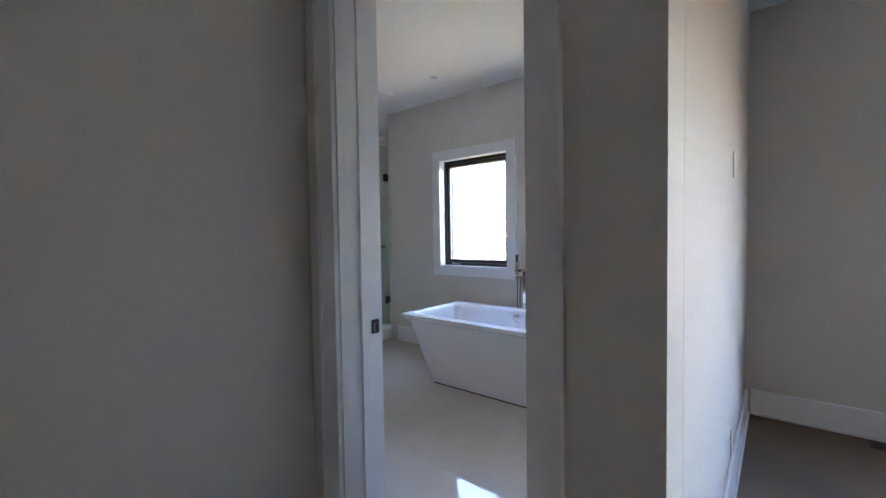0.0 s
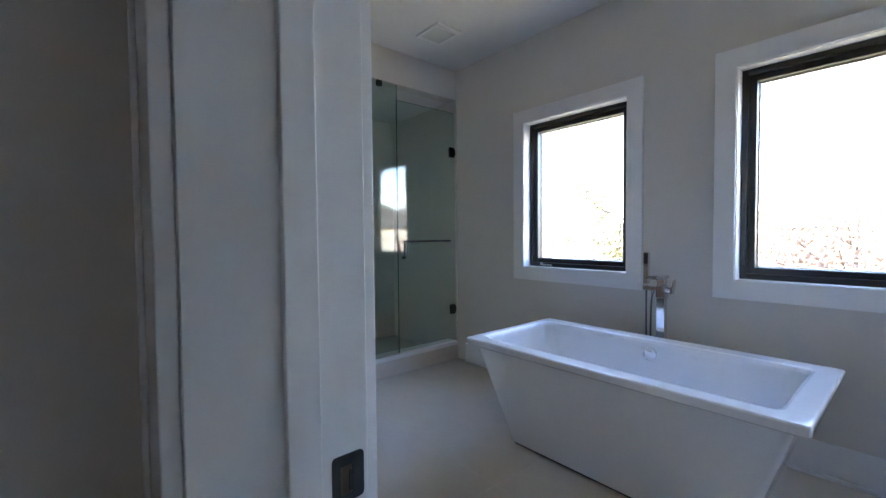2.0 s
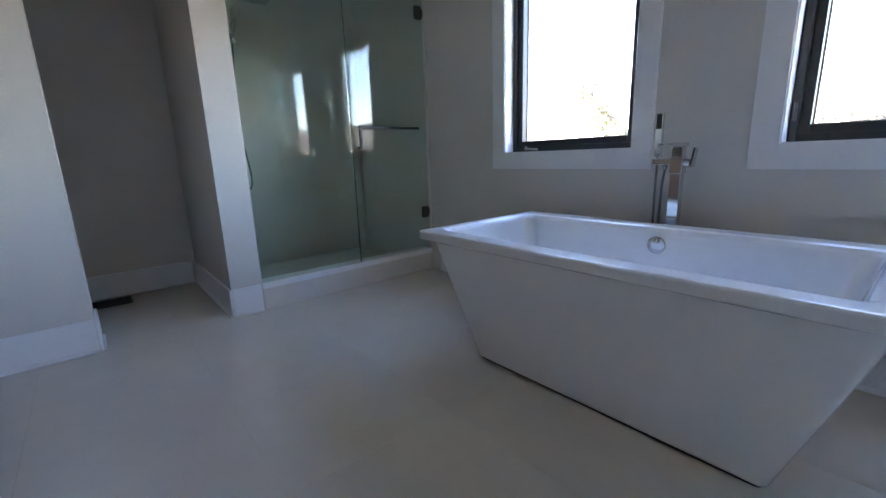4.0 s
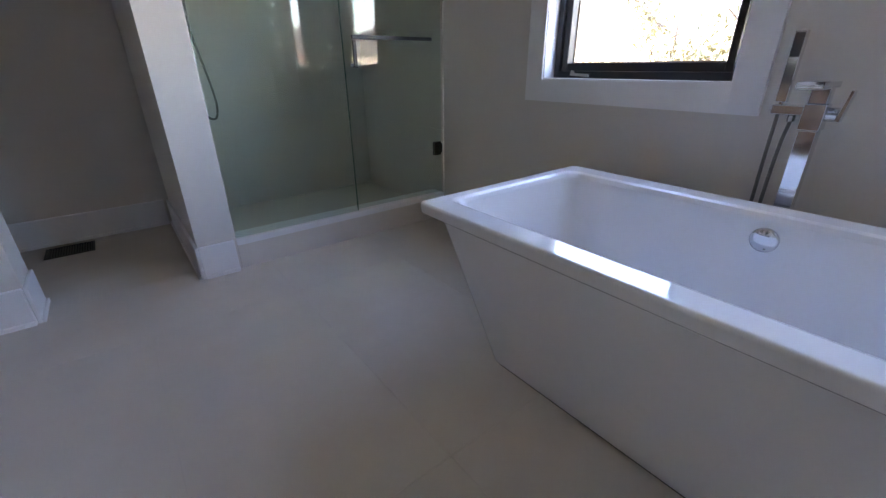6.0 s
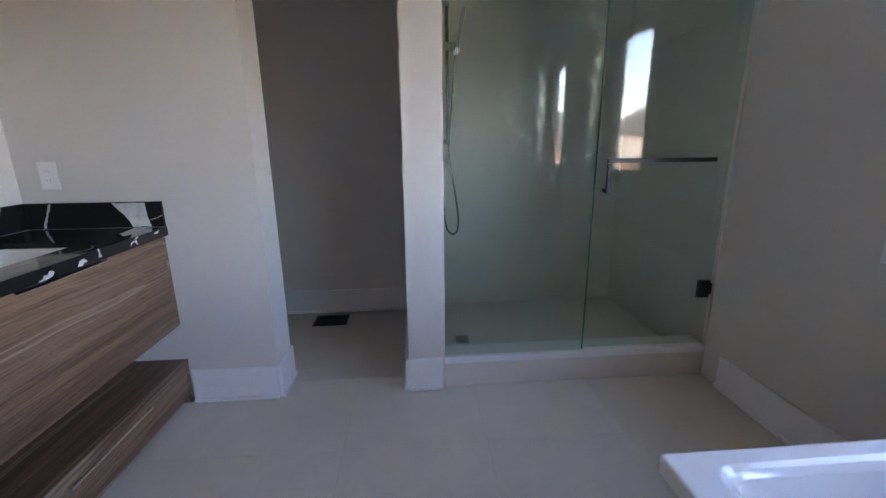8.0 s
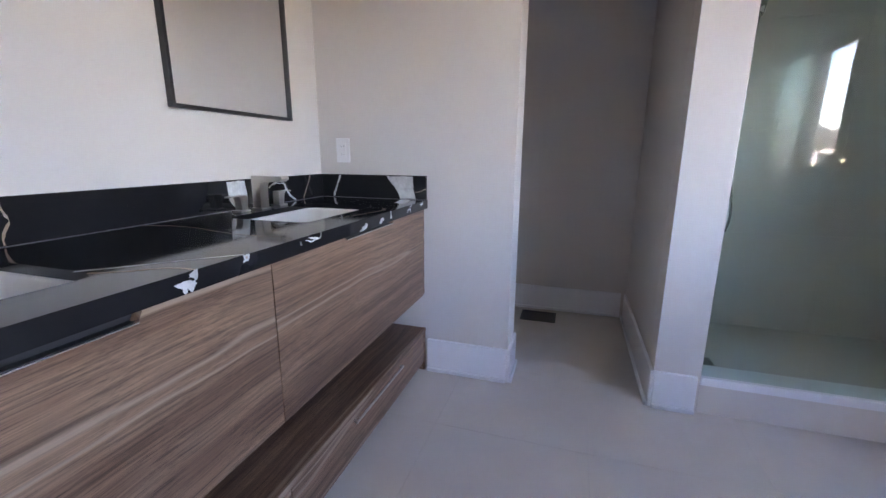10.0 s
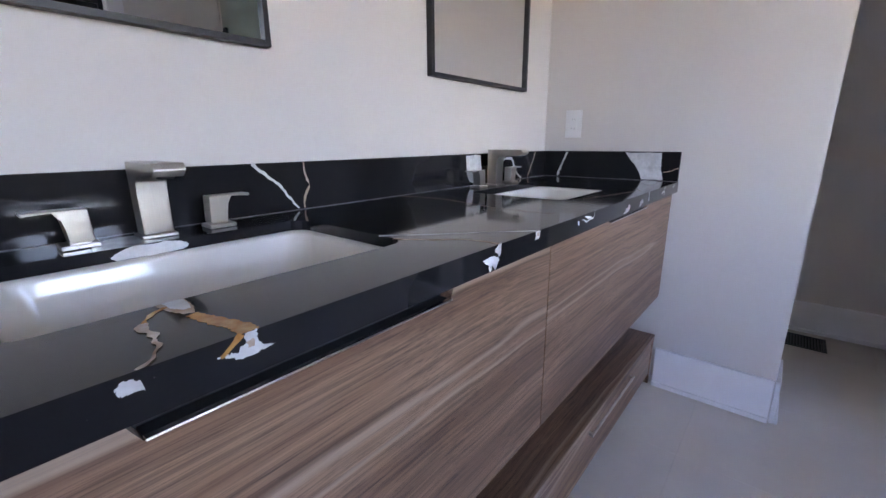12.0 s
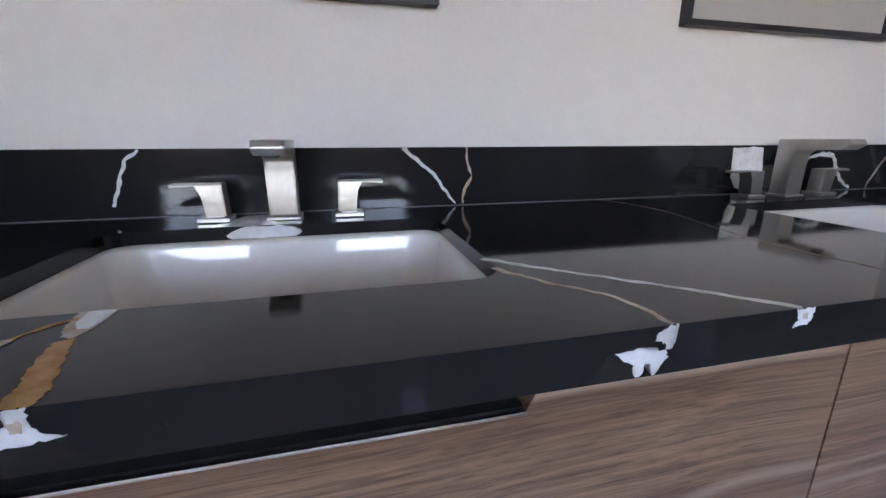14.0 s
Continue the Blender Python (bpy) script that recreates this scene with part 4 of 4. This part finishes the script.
ZT, YF, YS, XS = CT + 0.0003, 1.0003, SPL + 0.0003, X0 + 0.0143
W, G, P = M["vein_white"], M["vein_gold"], M["vein_pale"]
ribbon("vein", [(-2.389, 0.806), (-2.420, 0.838), (-2.470, 0.884), (-2.530, 0.938), (-2.592, 0.999)], [0.010, 0.008, 0.007, 0.007, 0.008], "z", ZT, W, 0.2)
ribbon("vein", [(-2.387, 0.842), (-2.405, 0.872), (-2.430, 0.906), (-2.462, 0.947), (-2.469, 0.999)], [0.008, 0.007, 0.005, 0.005, 0.006], "z", ZT, P, 0.25)
blot("vein", [(-2.048, 0.922), (-2.050, 0.941), (-2.056, 0.965), (-2.062, 0.984), (-2.060, 0.9996), (-2.0795, 0.9996), (-2.079, 0.985), (-2.071, 0.957), (-2.063, 0.935), (-2.058, 0.919)], "z", ZT, G, 0.0012, 9)
blot("vein", [(-2.036, 0.8705), (-2.063, 0.8705), (-2.063, 0.890), (-2.061, 0.905), (-2.057, 0.920), (-2.048, 0.916), (-2.041, 0.898)], "z", ZT + 0.0002, P, 0.0008, 7)
blot("vein", [(-2.043, 0.8705), (-2.062, 0.8705), (-2.0615, 0.890), (-2.059, 0.904), (-2.052, 0.905), (-2.045, 0.892)], "z", ZT + 0.0004, W, 0.0006, 7)
ribbon("vein", [(-2.041, 0.882), (-2.030, 0.893), (-2.021, 0.904), (-2.016, 0.914)], [0.007, 0.004, 0.003, 0.004], "z", ZT + 0.0003, G, 0.6, 16)
ribbon("vein", [(-2.016, 0.912), (-2.013, 0.932), (-2.014, 0.950), (-2.012, 0.968)], [0.004, 0.007, 0.006, 0.004], "z", ZT + 0.0005, P, 1.0, 22)
ribbon("vein", [(-2.012, 0.966), (-2.008, 0.978), (-2.000, 0.990), (-1.988, 0.9996)], [0.004, 0.003, 0.003, 0.003], "z", ZT + 0.0007, P, 0.6, 12)
ribbon("vein", [(-2.790, 0.440), (-2.812, 0.520), (-2.814, 0.610), (-2.785, 0.735), (-2.768, 0.850), (-2.779, 0.945)], [0.003, 0.003, 0.004, 0.003, 0.003, 0.002], "z", ZT, P, 0.4)
blot("vein", [(-2.048, 0.5535), (-2.056, 0.51), (-2.080, 0.465), (-2.130, 0.462), (-2.122, 0.51), (-2.150, 0.5535)], "z", ZT, W, 0.0012)
blot("vein", [(-2.075, 0.8605), (-2.066, 0.867), (-2.078, 0.874), (-2.10, 0.8795), (-2.15, 0.8795), (-2.172, 0.874), (-2.178, 0.868), (-2.165, 0.8605)], "y", 0.5543, W, 0.001)
ribbon("vein", [(-2.357, 0.992), (-2.386, 0.968), (-2.415, 0.944), (-2.448, 0.900), (-2.460, 0.884)], [0.008, 0.006, 0.005, 0.003], "y", YS, W)
ribbon("vein", [(-2.481, 0.992), (-2.486, 0.960), (-2.492, 0.938), (-2.480, 0.908), (-2.476, 0.884)], [0.004, 0.004, 0.005, 0.004], "y", YS, P, 0.5)
ribbon("vein", [(-1.925, 0.992), (-1.908, 0.978), (-1.894, 0.950), (-1.876, 0.900)], [0.004, 0.006, 0.005], "y", YS, W)
blot("vein", [(-3.128, 0.989), (-3.133, 0.92), (-3.150, 0.895), (-3.221, 0.884), (-3.226, 0.92), (-3.214, 0.989)], "y", YS, W, 0.002)
ribbon("vein", [(-3.345, 0.950), (-3.380, 0.966), (-3.435, 0.968), (-3.462, 0.933), (-3.485, 0.905), (-3.521, 0.884)], [0.004, 0.008, 0.012, 0.010, 0.008, 0.006], "y", YS, W, 0.3)
ribbon("vein", [(-3.640, 0.989), (-3.620, 0.951), (-3.592, 0.909), (-3.580, 0.884)], [0.006, 0.005, 0.006, 0.004], "y", YS, P, 0.3)
ribbon("vein", [(0.545, 0.989), (0.525, 0.94), (0.512, 0.91), (0.506, 0.884)], [0.010, 0.007, 0.011, 0.008], "x", XS, W, 0.3)
blot("vein", [(0.795, 0.989), (0.930, 0.989), (0.935, 0.93), (0.945, 0.884), (0.868, 0.884), (0.845, 0.93)], "x", XS, W, 0.002)
ribbon("vein", [(0.945, 0.915), (0.97, 0.922), (0.997, 0.93)], [0.003, 0.003, 0.003], "x", XS, P)
blot("vein", [(-3.745, 0.87), (-3.60, 0.90), (-3.56, 0.945), (-3.62, 0.955), (-3.70, 0.93), (-3.748, 0.94)], "z", ZT, W, 0.004)
ribbon("vein", [(-3.40, 0.93), (-3.36, 0.965), (-3.30, 0.955), (-3.05, 0.90)], [0.004, 0.003, 0.003, 0.002], "z", ZT, P)
for pts in ([(-2.584, 0.8803), (-2.604, 0.8803), (-2.603, 0.868), (-2.596, 0.865), (-2.584, 0.863), (-2.588, 0.870)],
            [(-2.465, 0.8803), (-2.473, 0.8803), (-2.471, 0.869), (-2.470, 0.862), (-2.464, 0.861), (-2.463, 0.866), (-2.453, 0.869), (-2.456, 0.874)],
            [(-2.420, 0.8635), (-2.445, 0.864), (-2.463, 0.861), (-2.467, 0.855), (-2.461, 0.849), (-2.458, 0.8415), (-2.453, 0.8415), (-2.452, 0.851), (-2.447, 0.852), (-2.445, 0.8415), (-2.440, 0.8415), (-2.437, 0.852)],
            [(-2.042, 0.8675), (-2.052, 0.862), (-2.064, 0.858), (-2.075, 0.8592), (-2.092, 0.8605), (-2.080, 0.8645), (-2.0765, 0.872), (-2.0765, 0.8803), (-2.067, 0.8803), (-2.066, 0.872), (-2.060, 0.8655), (-2.052, 0.866)],
            [(-1.977, 0.875), (-1.986, 0.8745), (-1.990, 0.870), (-1.991, 0.863), (-1.985, 0.865), (-1.978, 0.865), (-1.975, 0.870)],
            [(-2.778, 0.872), (-2.784, 0.868), (-2.786, 0.859), (-2.779, 0.862)],
            [(-2.812, 0.876), (-2.826, 0.869), (-2.845, 0.8665), (-2.866, 0.8655), (-2.845, 0.8705), (-2.826, 0.874)],
            [(-3.085, 0.843), (-3.120, 0.8425), (-3.143, 0.849), (-3.148, 0.858), (-3.130, 0.8655), (-3.126, 0.856), (-3.107, 0.857), (-3.108, 0.850)],
            [(-3.233, 0.846), (-3.240, 0.850), (-3.246, 0.862), (-3.266, 0.866), (-3.280, 0.852), (-3.262, 0.852), (-3.256, 0.845)],
            [(-3.330, 0.8803), (-3.340, 0.8803), (-3.339, 0.865), (-3.347, 0.852), (-3.330, 0.852), (-3.336, 0.866)],
            [(-3.500, 0.850), (-3.507, 0.8645), (-3.538, 0.868), (-3.541, 0.850), (-3.533, 0.850), (-3.530, 0.862), (-3.512, 0.860)],
            [(-3.523, 0.870), (-3.545, 0.872), (-3.558, 0.8803), (-3.540, 0.877)],
            [(-3.648, 0.868), (-3.670, 0.862), (-3.690, 0.866), (-3.677, 0.869), (-3.706, 0.8795), (-3.668, 0.872)]):
    blot("vein", pts, "y", YF, W, 0.0014, 5)
ribbon("vein", [(-2.064, 0.8797), (-2.057, 0.8735), (-2.044, 0.868)], [0.006, 0.004, 0.003], "y", YF + 0.0002, G)
blot("vein", [(-2.592, 0.876), (-2.597, 0.876), (-2.598, 0.871), (-2.593, 0.870)], "y", YF + 0.0002, P, 0.0006, 3)
blot("vein", [(-2.067, 0.872), (-2.073, 0.873), (-2.074, 0.866), (-2.068, 0.866)], "y", YF + 0.0002, P, 0.0008, 4)
ribbon("vein", [(-2.80, 0.868), (-2.83, 0.862), (-2.865, 0.865), (-2.875, 0.8795)], [0.002, 0.004, 0.003, 0.002], "y", YF, W)


def sink(cx):
    s = thing("sink", (cx, 0.712, 0.7), "white rectangular undermount porcelain sink, empty", "sink", "vanity sinks")
    rings = [ring(cx, 0.712, 0.262, 0.182, 0.05, CT - 0.0208), ring(cx, 0.712, 0.240, 0.160, 0.038, CT - 0.0212), ring(cx, 0.712, 0.233, 0.153, 0.045, CT - 0.030), ring(cx, 0.712, 0.206, 0.128, 0.055, CT - 0.15), ring(cx, 0.712, 0.188, 0.11, 0.06, CT - 0.172), ring(cx, 0.712, 0.14, 0.07, 0.05, CT - 0.180), ring(cx, 0.712, 0.03, 0.03, 0.029, CT - 0.184)]
    part("basin", loft(bmesh.new(), rings, False, True), M["porcelain"], s, smooth=True)
    part("drain", disc(bmesh.new(), (cx, 0.712, CT - 0.1838), (0, 0, 1), 0.022, 0.003, 24), M["nickel"], s)
    return s


def faucet(cx, sz=1.0):
    y = 0.497
    f = thing("faucet", (cx, y, CT), "brushed nickel widespread faucet with a square spout and two lever handles", "faucet", "vanity faucets")
    part("spout_base", boxed(cx - 0.027, cx + 0.027, y - 0.024, y + 0.024, CT + 0.0005, CT + 0.006, bevel=0.001, segs=1), M["nickel"], f)
    bm = bmesh.new()
    prism(bm, [(y - 0.020, CT + 0.0062), (y + 0.018, CT + 0.0062), (y + 0.018, CT + 0.078), (y + 0.019, CT + 0.096), (y + 0.030, CT + 0.106), (y + 0.108, CT + 0.107), (y + 0.122, CT + 0.117), (y + 0.116, CT + 0.128), (y - 0.020, CT + 0.128)], 0, cx - 0.0225, cx + 0.0225)
    bmesh.ops.bevel(bm, geom=list(bm.edges), offset=0.0022, segments=2, profile=0.5, affect="EDGES")
    part("spout", bm, M["nickel"], f)
    part("aerator", disc(bmesh.new(), (cx, y + 0.094, CT + 0.1068), (0, 0, -1), 0.012, 0.004, 20), M["black"], f)
    part("lift_rod", tube(bmesh.new(), [(cx, y - 0.027, CT + 0.0005), (cx, y - 0.027, CT + 0.055)], 0.003, 8), M["nickel"], f)
    for s in (1, -1):
        hx0 = cx + s * 0.105
        h = part("handle", boxed(hx0 - 0.024, hx0 + 0.024, y - 0.022, y + 0.022, CT + 0.0005, CT + 0.008, bevel=0.0015), M["nickel"], f, "square lever handle")
        bm = bmesh.new()
        prism(bm, [(hx0 - s * 0.019, CT + 0.010), (hx0 + s * 0.012, CT + 0.010), (hx0 + s * 0.014, CT + 0.045), (hx0 + s * 0.022, CT + 0.0605), (hx0 + s * 0.058, CT + 0.0555), (hx0 + s * 0.059, CT + 0.061), (hx0 - s * 0.017, CT + 0.0605)], 1, y - 0.0155, y + 0.0155)
        bmesh.ops.bevel(bm, geom=list(bm.edges), offset=0.0018, segments=2, profile=0.5, affect="EDGES")
        part("lever", bm, M["nickel"], h)
        part("neck", boxed(hx0 - 0.014, hx0 + 0.012, y - 0.012, y + 0.012, CT + 0.0082, CT + 0.0098), M["nickel"], h)
    return f


for cx in SINKS:
    sink(cx)
for cx in SINKS:
    faucet(cx + (0.007 if cx > -2.5 else -0.002))


def mirror(x0, x1, z0, z1):
    m = thing("mirror", ((x0 + x1) / 2, VY, z0), "rectangular wall mirror in a thin black metal frame", "mirror", "vanity mirrors")
    w, d = 0.012, 0.024
    for b in ((x0, x0 + w, z0, z1), (x1 - w, x1, z0, z1), (x0 + w, x1 - w, z0, z0 + w), (x0 + w, x1 - w, z1 - w, z1)):
        part("frame_rail", boxed(b[0], b[1], VY + 0.001, VY + d, b[2], b[3], bevel=0.0008, segs=1), M["black"], m)
    part("mirror_glass", boxed(x0 + w + 0.0003, x1 - w - 0.0003, VY + 0.008, VY + 0.014, z0 + w + 0.0003, z1 - w - 0.0003), M["mirror"], m)
    return m


mirror(-3.526, -2.942, 1.232, 2.15)
mirror(-2.427, -1.843, 1.232, 2.15)


def outlet(at, axis, side, label, kind="outlet"):
    """A cover plate. axis: the wall's normal; side: where the room lies."""
    o = thing(kind if kind != "outlet" else "wall_outlet", at, label, "light switch" if kind == "light_switch" else "wall outlet")
    x, y, z = at
    def pl(du, z0, z1, d0, d1, bev=0.0):
        if axis == "x":
            return boxed(x + side * d0, x + side * d1, y - du, y + du, z + z0, z + z1, bevel=bev)
        return boxed(x - du, x + du, y + side * d0, y + side * d1, z + z0, z + z1, bevel=bev)
    part("plate", pl(0.037, -0.058, 0.058, 0.0005, 0.006, 0.002), M["plastic"], o)
    part("insert", pl(0.017, -0.034, 0.034, 0.0062, 0.0085, 0.0008), M["plastic"], o)
    if kind == "outlet":
        for zc in (-0.019, 0.019):
            for du in (-0.006, 0.006):
                if axis == "x":
                    bm = boxed(x + side * 0.0086, x + side * 0.009, y + du - 0.0006, y + du + 0.0006, z + zc - 0.003, z + zc + 0.004)
                else:
                    bm = boxed(x + du - 0.001, x + du + 0.001, y + side * 0.0086, y + side * 0.009, z + zc - 0.003, z + zc + 0.005)
                part("slot", bm, M["black"], o)
    return o


outlet((WX, 0.560, 1.108), "x", 1, "white duplex wall outlet beside the vanity")
outlet((CX, 2.50, 1.58), "x", 1, "white rocker light switch on the partition", "light_switch")
outlet((CX, 2.49, 0.24), "x", 1, "white duplex wall outlet low on the bedroom wall")

# ---- outside ----
GZ = -3.3
bm = bmesh.new()
n = 40
vs = {}
for i in range(n + 1):
    for j in range(n + 1):
        x, y = -800 + 1600 * i / n, -800 + 1600 * j / n
        vs[i, j] = bm.verts.new((x, y, GZ))
for i in range(n):
    for j in range(n):
        bm.faces.new((vs[i, j], vs[i + 1, j], vs[i + 1, j + 1], vs[i, j + 1]))
structure("ground", bm, M["grass"], "dry sunlit grass")
structure("house_lower_wall", grid_wall("y", WY + 0.01, WY + 0.21, -4.95, 4.2, GZ, -0.302), M["brick"])


def tree(x, y, h, r, leaf, label, seed, count=1500):
    rng = random.Random(seed)
    t = thing("tree", (x, y, GZ), label, "tree", "garden trees")
    bm = bmesh.new()
    trunk = bmesh.new()
    loft(trunk, [[(x + rr * math.cos(a * math.pi / 4) + bend, y + rr * math.sin(a * math.pi / 4), GZ + hh * h) for a in range(8)] for rr, hh, bend in ((0.17, 0, 0), (0.13, 0.25, 0.05), (0.09, 0.5, 0.0), (0.04, 0.8, 0.1), (0.015, 0.97, 0.1))], True, True)
    tr = part("trunk", trunk, M["bark"], t)
    tips = []
    for k in range(15):
        z0 = GZ + h * rng.uniform(0.25, 0.85)
        a, ln = rng.uniform(0, 2 * math.pi), r * rng.uniform(0.55, 1.0)
        end = Vector((x + ln * math.cos(a), y + ln * math.sin(a), z0 + h * rng.uniform(0.05, 0.2)))
        mid = Vector((x + 0.5 * ln * math.cos(a), y + 0.5 * ln * math.sin(a), z0 + h * 0.08))
        tube(bm, [(x, y, z0), mid, end], 0.025, 5)
        tips += [end, mid]
    part("limbs", bm, M["bark"], t)
    crown = bmesh.new()
    for k in range(count):
        c = rng.choice(tips) + Vector((rng.gauss(0, 0.35), rng.gauss(0, 0.35), rng.gauss(0, 0.3))) * r * 0.5
        s = rng.uniform(0.035, 0.085)
        u = Vector((rng.gauss(0, 1), rng.gauss(0, 1), rng.gauss(0, 1))).normalized()
        v = u.orthogonal().normalized()
        crown.faces.new([crown.verts.new(c + q) for q in (u * s, v * s * 0.5, -u * s, -v * s * 0.5)])
    part("crown", crown, leaf, t)
    return t


for k, (x, y, h, r, lf, lb) in enumerate(((-7.1, 13.5, 5.9, 1.7, "leaf", "green garden tree in full sun"), (-4.6, 13.0, 5.6, 2.0, "leaf", "broad green garden tree in full sun"), (-12.5, 17.5, 4.6, 2.4, "leaf", "green garden tree in full sun"),
                                          (-1.9, 14.0, 5.2, 1.5, "leaf_rust", "rust-leaved garden tree in full sun"), (0.9, 13.0, 6.6, 2.0, "leaf", "tall green garden tree in full sun"), (22.0, 17.5, 3.6, 2.0, "leaf_rust", "rust-leaved tree before the houses"))):
    tree(x, y, h, r, M[lf], lb, 30 + k, 4200)

fence_1 = thing("fence", (0, 20, GZ), "weathered wooden garden fence", "fence")
bm = bmesh.new()
for k in range(240):
    x = -24 + k * 0.2
    box(bm, x, x + 0.18, 20.0, 20.02, GZ, GZ + 1.75 + 0.02 * math.sin(k * 1.7))
part("boards", bm, M["fence"], fence_1, kind="stuff")
for k in range(17):
    part("post", boxed(-24 + 3 * k, -23.9 + 3 * k, 20.03, 20.13, GZ, GZ + 1.8), M["fence"], fence_1)


def house(x, y, wid, dep, tall, turn, wall_mat, label):
    h = thing("house", (0, 0, 0), label, "house", "neighbouring houses")
    bodyb = boxed(-wid / 2, wid / 2, -dep / 2, dep / 2, GZ, GZ + tall)
    part("wall", bodyb, wall_mat, h)
    rf = bmesh.new()
    e, top = 0.5, 3.0
    v = [rf.verts.new(p) for p in ((-wid / 2 - e, -dep / 2 - e, GZ + tall), (wid / 2 + e, -dep / 2 - e, GZ + tall), (wid / 2 + e, dep / 2 + e, GZ + tall), (-wid / 2 - e, dep / 2 + e, GZ + tall), (-wid / 2 + dep / 2, 0, GZ + tall + top), (wid / 2 - dep / 2, 0, GZ + tall + top))]
    for f in ((0, 1, 5, 4), (2, 3, 4, 5), (1, 2, 5), (3, 0, 4), (3, 2, 1, 0)):
        rf.faces.new([v[i] for i in f])
    part("roof", rf, M["roof"], h)
    part("lower_cladding", boxed(-wid / 2 - 0.05, wid / 2 + 0.05, -dep / 2 - 0.08, -dep / 2 - 0.002, GZ, GZ + tall * 0.48), M["brick"], h)
    for side, face in (("y", -dep / 2), ("x", -wid / 2)):
        span = wid if side == "y" else dep
        for zz in (GZ + 0.9, GZ + tall * 0.5 + 0.7):
            for k in range(3):
                u = -span / 2 + span * (k + 0.5) / 3
                d = 0.10
                if side == "y":
                    w = part("window", boxed(u - 0.75, u + 0.75, face - d, face - 0.081, zz, zz + 1.4), M["trim"], h)
                    part("pane", boxed(u - 0.65, u + 0.65, face - d - 0.01, face - d - 0.001, zz + 0.1, zz + 1.3), M["frame"], w)
                else:
                    w = part("window", boxed(face - d, face - 0.001, u - 0.6, u + 0.6, zz, zz + 1.4), M["trim"], h)
                    part("pane", boxed(face - d - 0.01, face - d - 0.001, u - 0.5, u + 0.5, zz + 0.1, zz + 1.3), M["frame"], w)
    h.matrix_basis = pose(x, y, 0, 0, 0, turn)
    return h


house(37, 27, 12, 9, 5.4, -50, M["siding"], "pale two-storey house with brick below and a grey hip roof")
house(50, 23, 12, 9, 5.6, -62, M["brick"], "red brick two-storey house with a grey hip roof")
house(40, 50, 12, 9, 5.4, -35, M["siding"], "pale two-storey house with a grey hip roof in the distance")
house(24, 62, 13, 9, 5.4, -15, M["brick"], "red brick house with a grey roof in the distance")

# ---- floor tiles, one by one ----
for x0, x1, y0, y1 in tile_meshes():
    part("tile", boxed(x0 + 0.0004, x1 - 0.0004, y0 + 0.0004, y1 - 0.0004, -0.012, 0.0), M["floor_tile"], TILES)
part("grout_bed", boxed(BACK_X, BX, VY, WY - 0.004, -0.0138, -0.0015), M["grout"], TILES)
